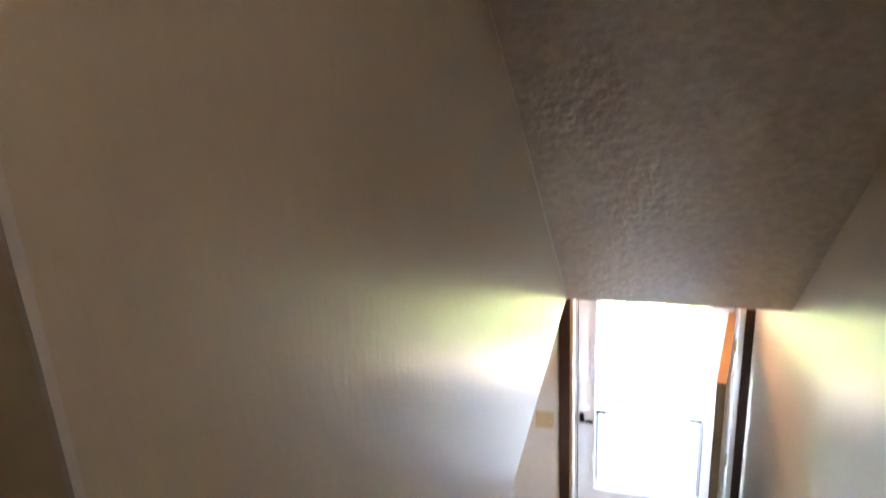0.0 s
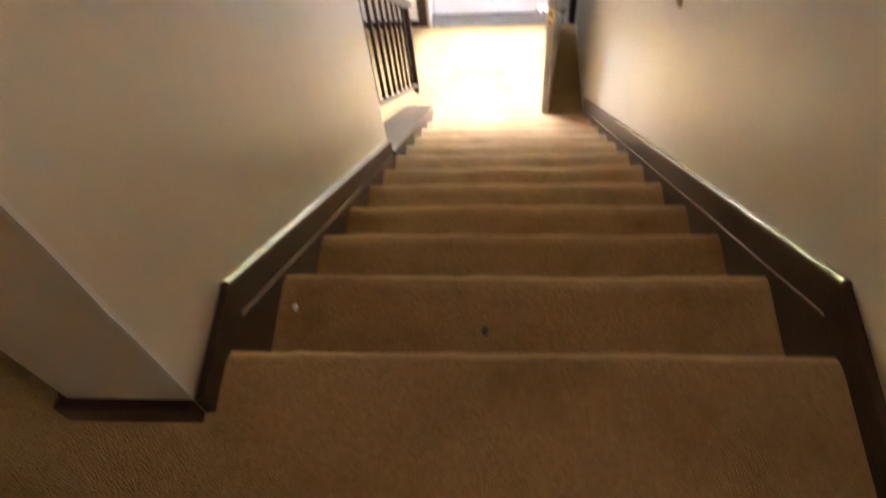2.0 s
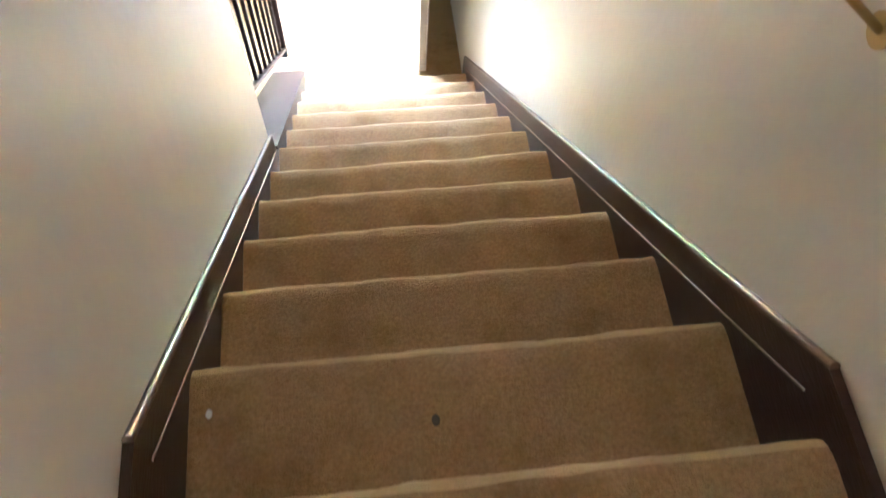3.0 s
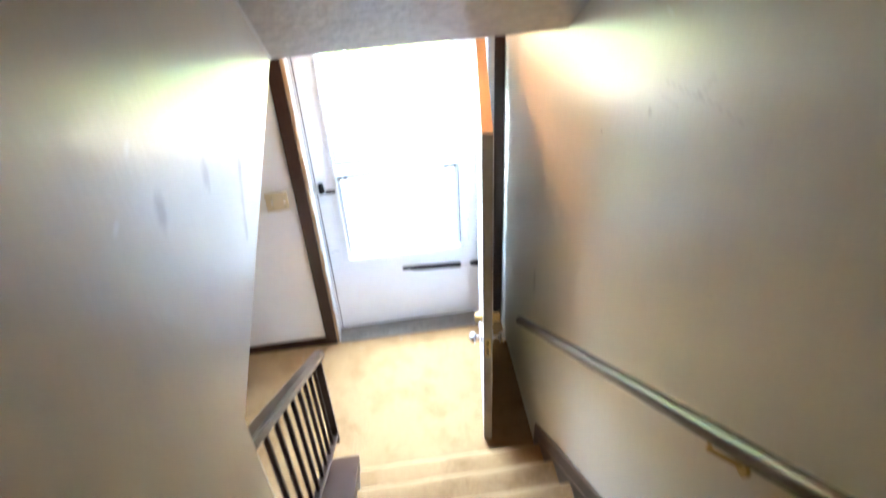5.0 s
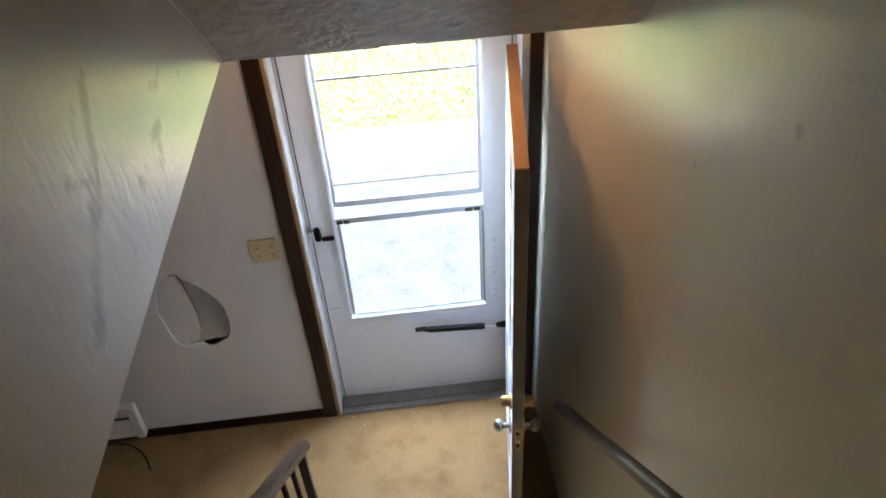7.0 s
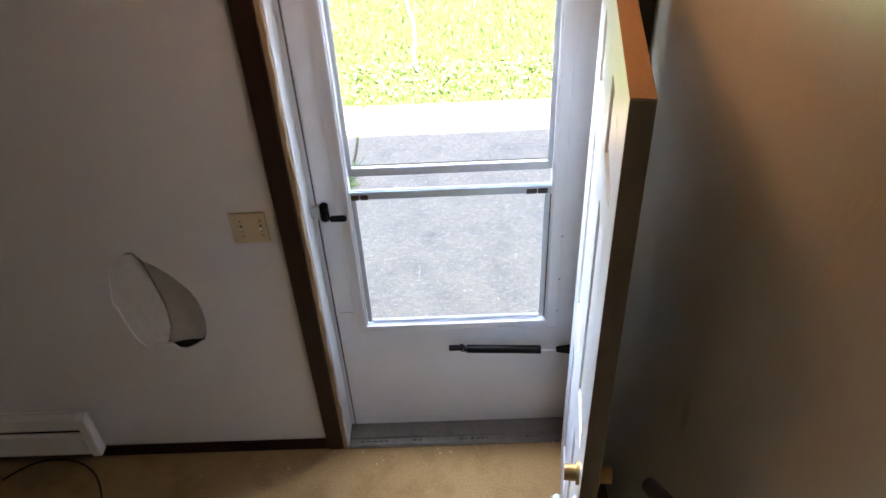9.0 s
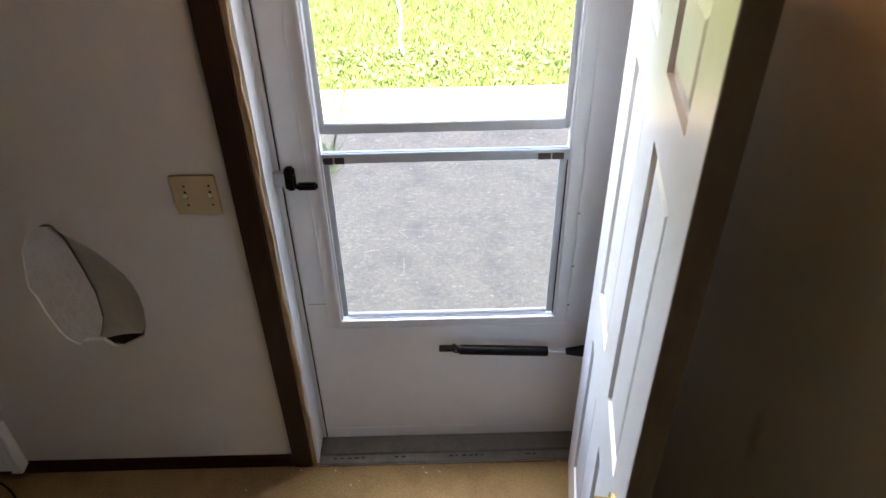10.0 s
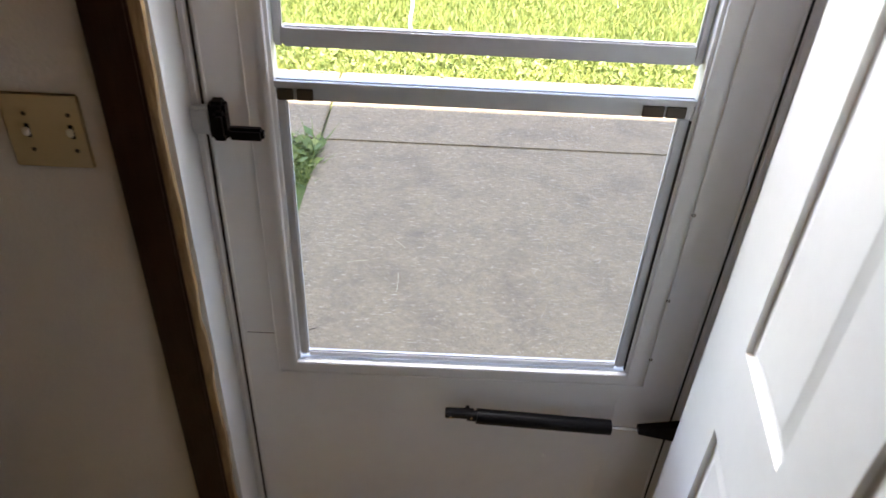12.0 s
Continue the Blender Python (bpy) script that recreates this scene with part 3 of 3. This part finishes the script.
# stepped frame round the glass: an outer rib, a flat, and a taller inner rib
for off, w, h in ((0.046, 0.004, 0.004), (0.012, 0.012, 0.009)):
    x0, x1, z0, z1 = GX0 - off, GX1 + off, GZ0 - off * 0.8, GZ1 + off * 0.5
    sd_part("glazing_bead", M_STORM, [(x0 - w / 2, x0 + w / 2, YS - h, YS - 0.0005, z0 - w / 2, z1 + w / 2), (x1 - w / 2, x1 + w / 2, YS - h, YS - 0.0005, z0 - w / 2, z1 + w / 2),
            (x0 + w / 2, x1 - w / 2, YS - h, YS - 0.0005, z0 - w / 2, z0 + w / 2), (x0 + w / 2, x1 - w / 2, YS - h, YS - 0.0005, z1 - w / 2, z1 + w / 2)], 0.0015)
sd_part("gasket", M_GASKET, [(GX1 - 0.0035, GX1 - 0.0005, YS - 0.001, YS + 0.003, GZ0 + 0.007, 1.2)], 0, "black rubber glazing gasket")
lower = sd_part("lower_sash", M_SASH, [(GX0 + 0.001, GX0 + 0.018, YS + 0.004, YS + 0.016, GZ0 + 0.007, 1.203), (GX1 - 0.022, GX1 - 0.001, YS + 0.004, YS + 0.016, GZ0 + 0.007, 1.203),
        (GX0 + 0.018, GX1 - 0.022, YS + 0.004, YS + 0.016, GZ0 + 0.003, GZ0 + 0.020), (GX0 + 0.001, GX1 - 0.001, YS + 0.001, YS + 0.016, 1.2035, 1.240)])
upper = sd_part("upper_sash", M_SASH, [(GX0 + 0.001, GX0 + 0.016, YS + 0.018, YS + 0.030, 1.288, GZ1 - 0.002), (GX1 - 0.016, GX1 - 0.001, YS + 0.018, YS + 0.030, 1.288, GZ1 - 0.002),
        (GX0 + 0.016, GX1 - 0.016, YS + 0.016, YS + 0.030, 1.288, 1.322), (GX0 + 0.016, GX1 - 0.016, YS + 0.018, YS + 0.030, 1.905, 1.919)])
# light lip along the meeting rail and sill
sd_part("sash_lip", M_SASH, [(GX0 + 0.001, GX1 - 0.001, YS - 0.006, YS + 0.0008, 1.2285, 1.2395)], 0.001)
sd_part("glass_sill", M_STORM, [(GX0 - 0.004, GX1 + 0.004, YS - 0.011, YS - 0.0005, GZ0 - 0.003, GZ0 + 0.001)], 0.001)
for par, z0, z1, y in ((lower, GZ0 + 0.019, 1.2035, YS + 0.010), (upper, 1.320, 1.905, YS + 0.024), (upper, 1.919, GZ1, YS + 0.024)):
    bm = bmesh.new()
    box(bm, GX0 + 0.015, GX1 - 0.015, y - 0.0012, y + 0.0012, z0, z1)
    pane = part("pane", bm, M_GLASS, None, "clear smeared glass pane")
    pane.visible_shadow = False
    # sub-part of its sash
    pane.parent = par
for x0, x1 in ((GX0 + 0.004, GX0 + 0.03), (GX0 + 0.036, GX0 + 0.062), (GX1 - 0.085, GX1 - 0.05), (GX1 - 0.046, GX1 - 0.014)):
    sd_part("sash_clip", M_SCREW, [(x0, x1, YS - 0.004, YS + 0.001, 1.206, 1.225)], 0.001, "small dark sash clip")
latch = sd_part("latch", M_BLACK, [(-1.004, -0.976, YS - 0.030, YS - 0.001, 1.137, 1.207)], 0.006, "black pull latch")
sd_part("strike", M_SASH, [(-1.036, -1.003, YS - 0.022, YS - 0.006, 1.145, 1.195)], 0.004, "grey latch housing")
bm = bmesh.new()
box(bm, -0.992, -0.970, YS - 0.050, YS - 0.028, 1.152, 1.198, 0.006)
box(bm, -0.970, -0.912, YS - 0.052, YS - 0.034, 1.152, 1.174, 0.005)
under(part("lever", bm, M_BLACK, None), latch)
bm = bmesh.new()
tube(bm, (-0.522, YS - 0.035, 0.503), (-0.229, YS - 0.035, 0.484), 0.017, 20)
tube(bm, (-0.542, YS - 0.035, 0.504), (-0.522, YS - 0.035, 0.503), 0.012, 16)
closer = under(part("closer", bm, M_BLACK, None, "black pneumatic door closer", True), storm)
sd_part("closer_bracket", M_BLACK, [(-0.590, -0.528, YS - 0.046, YS - 0.024, 0.503, 0.517), (-0.545, -0.536, YS - 0.030, YS - 0.001, 0.490, 0.500)], 0.002)
for x in (-0.578, -0.534):
    bm = bmesh.new()
    tube(bm, (x, YS - 0.0465, 0.510), (x, YS - 0.0485, 0.510), 0.0035, 10)
    under(part("closer_pin", bm, M_STEEL, None, "small bright pin", True), storm)
bm = bmesh.new()
tube(bm, (-0.229, YS - 0.035, 0.484), (-0.150, YS - 0.035, 0.480), 0.004, 10)
part("closer_rod", bm, M_STEEL, closer, "bright steel rod", True)
bm = bmesh.new()
prism(bm, [(-0.168, 0.476), (-0.168, 0.488), (-0.075, 0.505), (-0.075, 0.455)], "y", YS - 0.045, YS - 0.025)
under(part("closer_bracket", bm, M_BLACK, None, "tapered black jamb bracket"), storm)
for z in (1.02, 0.66, 0.82):
    bm = bmesh.new()
    tube(bm, (-0.170, YS - 0.003, z), (-0.170, YS - 0.0005, z), 0.004, 8)
    under(part("rivet", bm, M_ALU, None), storm)

# ---------------------------------------------------------------- inner door, open against the wall
DW, DH, DTK = 0.902, 2.042, 0.044
door = thing("entry_door", (-0.085, 0.0, 0.012), "white six-panel entry door standing open, edge grimy and bare on top", "door")
door.rotation_euler = (0, 0, radians(180 + 90 - 8.18))


def door_part(name, bm, mat, label="", parent=None, smooth=False):
    ob = part(name, bm, mat, None, label, smooth)
    ob.parent = parent or door
    return ob


# local frame: x from hinge to free edge, y across the thickness (towards the wall positive), z up
bm = bmesh.new()
px = [(0.205, 0.425), (0.565, 0.778)]
pz = [(0.20, 0.785), (0.958, 1.618), (1.742, 1.93)]
box(bm, 0.040, DW, -DTK + 0.011, -0.011, 0.0, DH)
for s0 in (-0.011, -DTK):
    cuts_x = [0.040, *px[0], *px[1], DW]
    for i in (0, 2, 4):
        box(bm, cuts_x[i], cuts_x[i + 1], s0, s0 + 0.011, 0.0, DH)
    for z0, z1 in ((0.0, pz[0][0]), (pz[0][1], pz[1][0]), (pz[1][1], pz[2][0]), (pz[2][1], DH)):
        for a, b in px:
            box(bm, a, b, s0, s0 + 0.011, z0, z1)
body = door_part("slab", bm, M_WHITE)
for a, b in px:
    for z0, z1 in pz:
        for side in (0, 1):
            bm = bmesh.new()
            y0 = -0.0115 if side == 0 else -DTK + 0.0115
            y1 = -0.0035 if side == 0 else -DTK + 0.0035
            g, w = 0.008, 0.036
            lo = [bm.verts.new(p) for p in ((a + g, y0, z0 + g), (b - g, y0, z0 + g), (b - g, y0, z1 - g), (a + g, y0, z1 - g))]
            hi = [bm.verts.new(p) for p in ((a + w, y1, z0 + w), (b - w, y1, z0 + w), (b - w, y1, z1 - w), (a + w, y1, z1 - w))]
            bm.faces.new(hi)
            for i in range(4):
                bm.faces.new((lo[i], lo[(i + 1) % 4], hi[(i + 1) % 4], hi[i]))
            door_part("panel", bm, M_WHITE)
bm = bmesh.new()
box(bm, DW + 0.0005, DW + 0.0035, -DTK + 0.001, -0.001, 0.001, DH - 0.001)
door_part("edge", bm, M_EDGE, "grimy grey door edge")
bm = bmesh.new()
box(bm, 0.040, DW + 0.003, -DTK + 0.0005, -0.0005, DH + 0.0005, DH + 0.004, 0.001)
door_part("top_edge", bm, M_RAW, "bare wood top edge")
for z, m, r in ((0.79, M_STEEL, 0.027), (0.94, M_BRASS, 0.026)):
    for sg in (1, -1):
        bm = bmesh.new()
        y0 = 0.0005 if sg > 0 else -DTK - 0.0005
        tube(bm, (DW - 0.065, y0, z), (DW - 0.065, y0 + sg * 0.008, z), 0.031, 24)
        tube(bm, (DW - 0.065, y0 + sg * 0.007, z), (DW - 0.065, y0 + sg * 0.038, z), 0.011 if m is M_STEEL else 0.022, 16)
        if m is M_STEEL:
            v = bmesh.ops.create_uvsphere(bm, u_segments=20, v_segments=12, radius=r)["verts"]
            bmesh.ops.transform(bm, verts=v, matrix=Matrix.Translation((DW - 0.065, y0 + sg * 0.05, z)) @ Matrix.Diagonal((1, 0.75, 1, 1)))
        door_part("knob" if m is M_STEEL else "deadbolt", bm, m, "brushed steel knob" if m is M_STEEL else "brass deadbolt", None, True)
bm = bmesh.new()
box(bm, DW + 0.0036, DW + 0.0055, -DTK / 2 - 0.014, -DTK / 2 + 0.014, 0.725, 0.855)
plate_edge = door_part("latch_plate", bm, M_BRASS, "tarnished brass latch plate")
for z0, z1 in ((0.742, 0.764), (0.778, 0.802), (0.816, 0.838)):
    bm = bmesh.new()
    box(bm, DW + 0.0056, DW + 0.0062 + (0.006 if z0 == 0.778 else 0), -DTK / 2 - 0.007, -DTK / 2 + 0.007, z0, z1)
    part("latch_bolt" if z0 == 0.778 else "plate_hole", bm, M_STEEL if z0 == 0.778 else M_BLACK, plate_edge)
for z in (0.22, 1.02, 1.82):
    bm = bmesh.new()
    tube(bm, (0.012, 0.006, z - 0.045), (0.012, 0.006, z + 0.045), 0.007, 12)
    box(bm, 0.012, 0.060, 0.001, 0.003, z - 0.044, z + 0.044)
    door_part("hinge", bm, M_BRASS, "brass hinge", None, True)

# ---------------------------------------------------------------- landing lamp
lamp = thing("ceiling_lamp", (-0.55, -0.55, CEIL), "lit frosted glass ceiling lamp on the landing", "lamp")
bm = bmesh.new()
tube(bm, (-0.55, -0.55, CEIL - 0.001), (-0.55, -0.55, CEIL - 0.04), 0.075, 28)
under(part("base", bm, M_BRASS, None, "brass base", True), lamp)
bm = bmesh.new()
v = bmesh.ops.create_uvsphere(bm, u_segments=28, v_segments=16, radius=0.09)["verts"]
bmesh.ops.transform(bm, verts=v, matrix=Matrix.Translation((-0.55, -0.55, CEIL - 0.125)) @ Matrix.Diagonal((1, 1, 0.75, 1)))
under(part("globe", bm, M_LAMP, None, "glowing frosted globe", True), lamp)

# unseen lamp over the head of the stairs, added to light the upper floor
added_lamp = thing("added_upstairs_lamp", (-0.45, -4.15, UPCEIL), "unseen lamp added to light the head of the stairs", "lamp")
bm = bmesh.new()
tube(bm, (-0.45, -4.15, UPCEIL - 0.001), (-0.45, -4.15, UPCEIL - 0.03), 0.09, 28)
under(part("base", bm, M_BRASS, None, "brass base", True), added_lamp)
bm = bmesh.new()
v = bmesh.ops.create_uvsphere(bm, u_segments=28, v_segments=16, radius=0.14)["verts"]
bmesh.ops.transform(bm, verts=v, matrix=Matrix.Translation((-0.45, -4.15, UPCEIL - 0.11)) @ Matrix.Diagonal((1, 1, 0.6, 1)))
under(part("globe", bm, M_ADDED_LAMP, None, "glowing frosted globe", True), added_lamp)

# ---------------------------------------------------------------- switch plate
plate = thing("light_switch", (-1.226, 0.0, 1.184), "ivory double toggle switch plate on the wall", "switch")
bm = bmesh.new()
box(bm, -1.287, -1.165, -0.007, -0.001, 1.122, 1.247, 0.003)
under(part("plate", bm, M_IVORY, None), plate)
for x in (-1.252, -1.186):
    bm = bmesh.new()
    box(bm, x - 0.0045, x + 0.0045, -0.018, -0.0105, 1.181, 1.194, 0.002)
    under(part("toggle", bm, M_TOGGLE, None, "pale toggle"), plate)
    bm = bmesh.new()
    box(bm, x - 0.0035, x + 0.0035, -0.0102, -0.0072, 1.175, 1.198, 0.001)
    under(part("slot", bm, M_BLACK, None, "dark toggle slot"), plate)
    for z in (1.154, 1.214):
        bm = bmesh.new()
        tube(bm, (x, -0.0073, z), (x, -0.0085, z), 0.0035, 10)
        under(part("screw", bm, M_SCREW, None), plate)

# ---------------------------------------------------------------- baseboard heater
heater = thing("baseboard_heater", (-2.6, -0.03, 0.07), "white enamel baseboard heater along the hall wall", "heater")
bm = bmesh.new()
box(bm, -3.2, -2.112, -0.055, -0.014, 0.07, 0.20, 0.004)
box(bm, -3.2, -2.112, -0.045, -0.014, 0.215, 0.295, 0.006)
box(bm, -3.2, -2.112, -0.012, -0.002, 0.07, 0.295)
under(part("body", bm, M_HEATER, None), heater)
bm = bmesh.new()
box(bm, -2.1115, -2.070, -0.062, -0.014, 0.065, 0.302, 0.004)
under(part("end_cap", bm, M_HEATER, None), heater)
bm = bmesh.new()
box(bm, -3.19, -2.12, -0.040, -0.014, 0.2005, 0.2145)
under(part("slot", bm, M_BLACK, None, "dark outlet slot"), heater)

# ---------------------------------------------------------------- outdoors
GZ = -0.15
simple("ground", M_SOIL, "sunlit lawn reaching into the distance", "ground", (-400, 400, 0.16, 800, GZ - 0.5, GZ - 0.03))
simple("stoop", M_STOOP, "weathered concrete slab outside the door", "pavement", (-1.255, 1.6, 0.152, 2.512, GZ - 0.2, GZ), bevel=0.008)
for i, (a, b) in enumerate(((-4.5, -1.268), (-1.255, 4.5))):
    simple("walk_slab", M_STOOP, "sunlit concrete walk slab beside the lawn", "pavement", (a, b, 2.524, 3.44, GZ - 0.2, GZ - 0.002 * i), bevel=0.008)


def blades(name, n, area, height, label, lean=0.5, seed=1):
    rng = np.random.default_rng(seed)
    x = rng.uniform(area[0], area[1], n)
    y = rng.uniform(area[2], area[3], n)
    a = rng.uniform(0, 2 * np.pi, n)
    h = height * rng.uniform(0.5, 1.3, n)
    w = rng.uniform(0.003, 0.007, n)
    lx, ly = rng.normal(0, lean, n) * h, rng.normal(0, lean, n) * h
    z = np.full(n, GZ - 0.03)
    v = np.stack([np.stack([x - w * np.cos(a), y - w * np.sin(a), z], 1), np.stack([x + w * np.cos(a), y + w * np.sin(a), z], 1),
                  np.stack([x + lx, y + ly, z + h], 1)], 1).reshape(-1, 3)
    f = np.arange(3 * n).reshape(-1, 3)
    me = bpy.data.meshes.new(name)
    me.from_pydata(v.tolist(), [], f.tolist())
    me.materials.append(M_GRASS)
    return tagged(new(name, me), label, "grass", "", "stuff")


blades("lawn_grass", 90000, (-3.0, 2.6, 3.42, 7.2), 0.06, "bright green sunlit lawn grass")
def leaves(name, n, area, size, label, seed):
    """Broad low leaves, each a folded diamond, thinning out across the far side of the area."""
    rng = np.random.default_rng(seed)
    v, f = [], []
    for i in range(n):
        x, y = rng.uniform(area[0], area[1]), area[2] + (area[3] - area[2]) * rng.uniform(0, 1) ** 0.6
        a, l, z = rng.uniform(0, 6.28), size * rng.uniform(0.5, 1.4), GZ - 0.02 + rng.uniform(0.0, 0.05)
        d, e = Vector((math.cos(a), math.sin(a), rng.uniform(0.1, 0.7))) * l, Vector((-math.sin(a), math.cos(a), 0.15)) * l * 0.35
        p = Vector((x, y, z))
        k = len(v)
        v += [tuple(q) for q in (p, p + d * 0.5 + e, p + d, p + d * 0.5 - e)]
        f += [(k, k + 1, k + 2), (k, k + 2, k + 3)]
    me = bpy.data.meshes.new(name)
    me.from_pydata(v, [], f)
    me.materials.append(M_GRASS)
    return tagged(new(name, me), label, "grass", "", "stuff")


leaves("clover", 2600, (-2.6, 2.2, 3.38, 4.2), 0.035, "bright clover and broad weeds along the lawn edge", 4)
leaves("plantain_weeds", 90, (-1.46, -1.235, 2.10, 2.50), 0.06, "broad green weed leaves beside the concrete slab", 6)
blades("weeds", 420, (-1.50, -1.245, 2.05, 2.52), 0.09, "green weeds beside the concrete slab", 0.8, 2)

# ---------------------------------------------------------------- small things
def cable(name, pts, radius, mat, label, category):
    cu = bpy.data.curves.new(name, "CURVE")
    cu.dimensions, cu.bevel_depth, cu.bevel_resolution, cu.resolution_u = "3D", radius, 3, 10
    sp = cu.splines.new("NURBS")
    sp.points.add(len(pts) - 1)
    for p, q in zip(sp.points, pts):
        p.co = (*q, 1)
    sp.use_endpoint_u, sp.order_u = True, 3
    cu.materials.append(mat)
    tmp = bpy.data.objects.new(name + "_curve", cu)
    scene.collection.objects.link(tmp)
    me = bpy.data.meshes.new_from_object(tmp.evaluated_get(bpy.context.evaluated_depsgraph_get()))
    bpy.data.objects.remove(tmp)
    for f in me.polygons:
        f.use_smooth = True
    return tagged(new(name, me), label, category)


cable("power_cord", [(x, y, 0.005) for x, y in [(-2.495, -0.123), (-2.423, -0.041), (-2.273, -0.019), (-2.16, -0.058), (-2.075, -0.134), (-2.035, -0.225)]] , 0.004, M_BLACK, "thin black cord curled on the carpet by the heater", "cable")
cable("garden_hose", [(-1.10, 6.4, GZ + 0.04), (-0.92, 5.3, GZ + 0.04), (-0.86, 4.7, GZ + 0.04), (-0.88, 4.25, GZ + 0.04), (-0.83, 3.98, GZ + 0.035)], 0.012, M_HOSE, "blue garden hose lying on the lawn", "hose")
for x, y, dx, dy, mat, lab in ((-0.80, 1.62, 0.05, -0.06, M_STRAW, "pale dry grass stem on the concrete slab"), (-0.99, 1.44, 0.09, 0.02, M_STRAW, "pale dry grass stem on the concrete slab"),
                               (-0.77, 1.38, 0.0, -0.12, M_STRAW, "pale dry grass stem on the concrete slab"), (-1.14, 0.98, 0.09, 0.05, M_WOOD, "thin dark twig on the concrete slab")):
    cable("twig", [(x, y, GZ + 0.002), (x + dx * 0.45 + 0.008, y + dy * 0.6, GZ + 0.004), (x + dx, y + dy, GZ + 0.002)], 0.0012, mat, lab, "twig")
rng = random.Random(11)
me_v, me_f = [], []
for i in range(13):
    x, y = (rng.uniform(-1.06, -0.15), rng.uniform(-0.10, -0.02)) if i < 9 else (rng.uniform(-1.9, -1.1), rng.uniform(-0.16, -0.03))
    w, a = rng.uniform(0.002, 0.004), rng.uniform(0, 3)
    n0 = len(me_v)
    for k in range(4):
        me_v.append((x + w * math.cos(a + k * 1.57) * (1.6 if k % 2 else 0.7), y + w * math.sin(a + k * 1.57) * (1.6 if k % 2 else 0.7), 0.002 + 0.001 * (k % 2)))
    me_v.append((x, y, 0.0045))
    me_f += [(n0 + k, n0 + (k + 1) % 4, n0 + 4) for k in range(4)]
me = bpy.data.meshes.new("paint_flakes")
me.from_pydata(me_v, [], me_f)
me.materials.append(M_HEATER)
tagged(new("paint_flakes", me), "white paint flakes scattered along the wall", "debris", "", "stuff")

for x, y, z, rad, m, lab in ((-0.544, -3.678, BASE - RISE, 0.009, M_SCREW, "small dark burn mark on a carpeted step"), (-0.920, -3.629, BASE - RISE, 0.007, M_HEATER, "small white lint speck on a carpeted step")):
    bm = bmesh.new()
    v = bmesh.ops.create_icosphere(bm, subdivisions=2, radius=rad)["verts"]
    bmesh.ops.transform(bm, verts=v, matrix=Matrix.Translation((x, y, z + 0.0035)) @ Matrix.Diagonal((0.8, 1.2, 0.3, 1)))
    tagged(part("lint_speck", bm, m, None, "", True), lab, "debris")
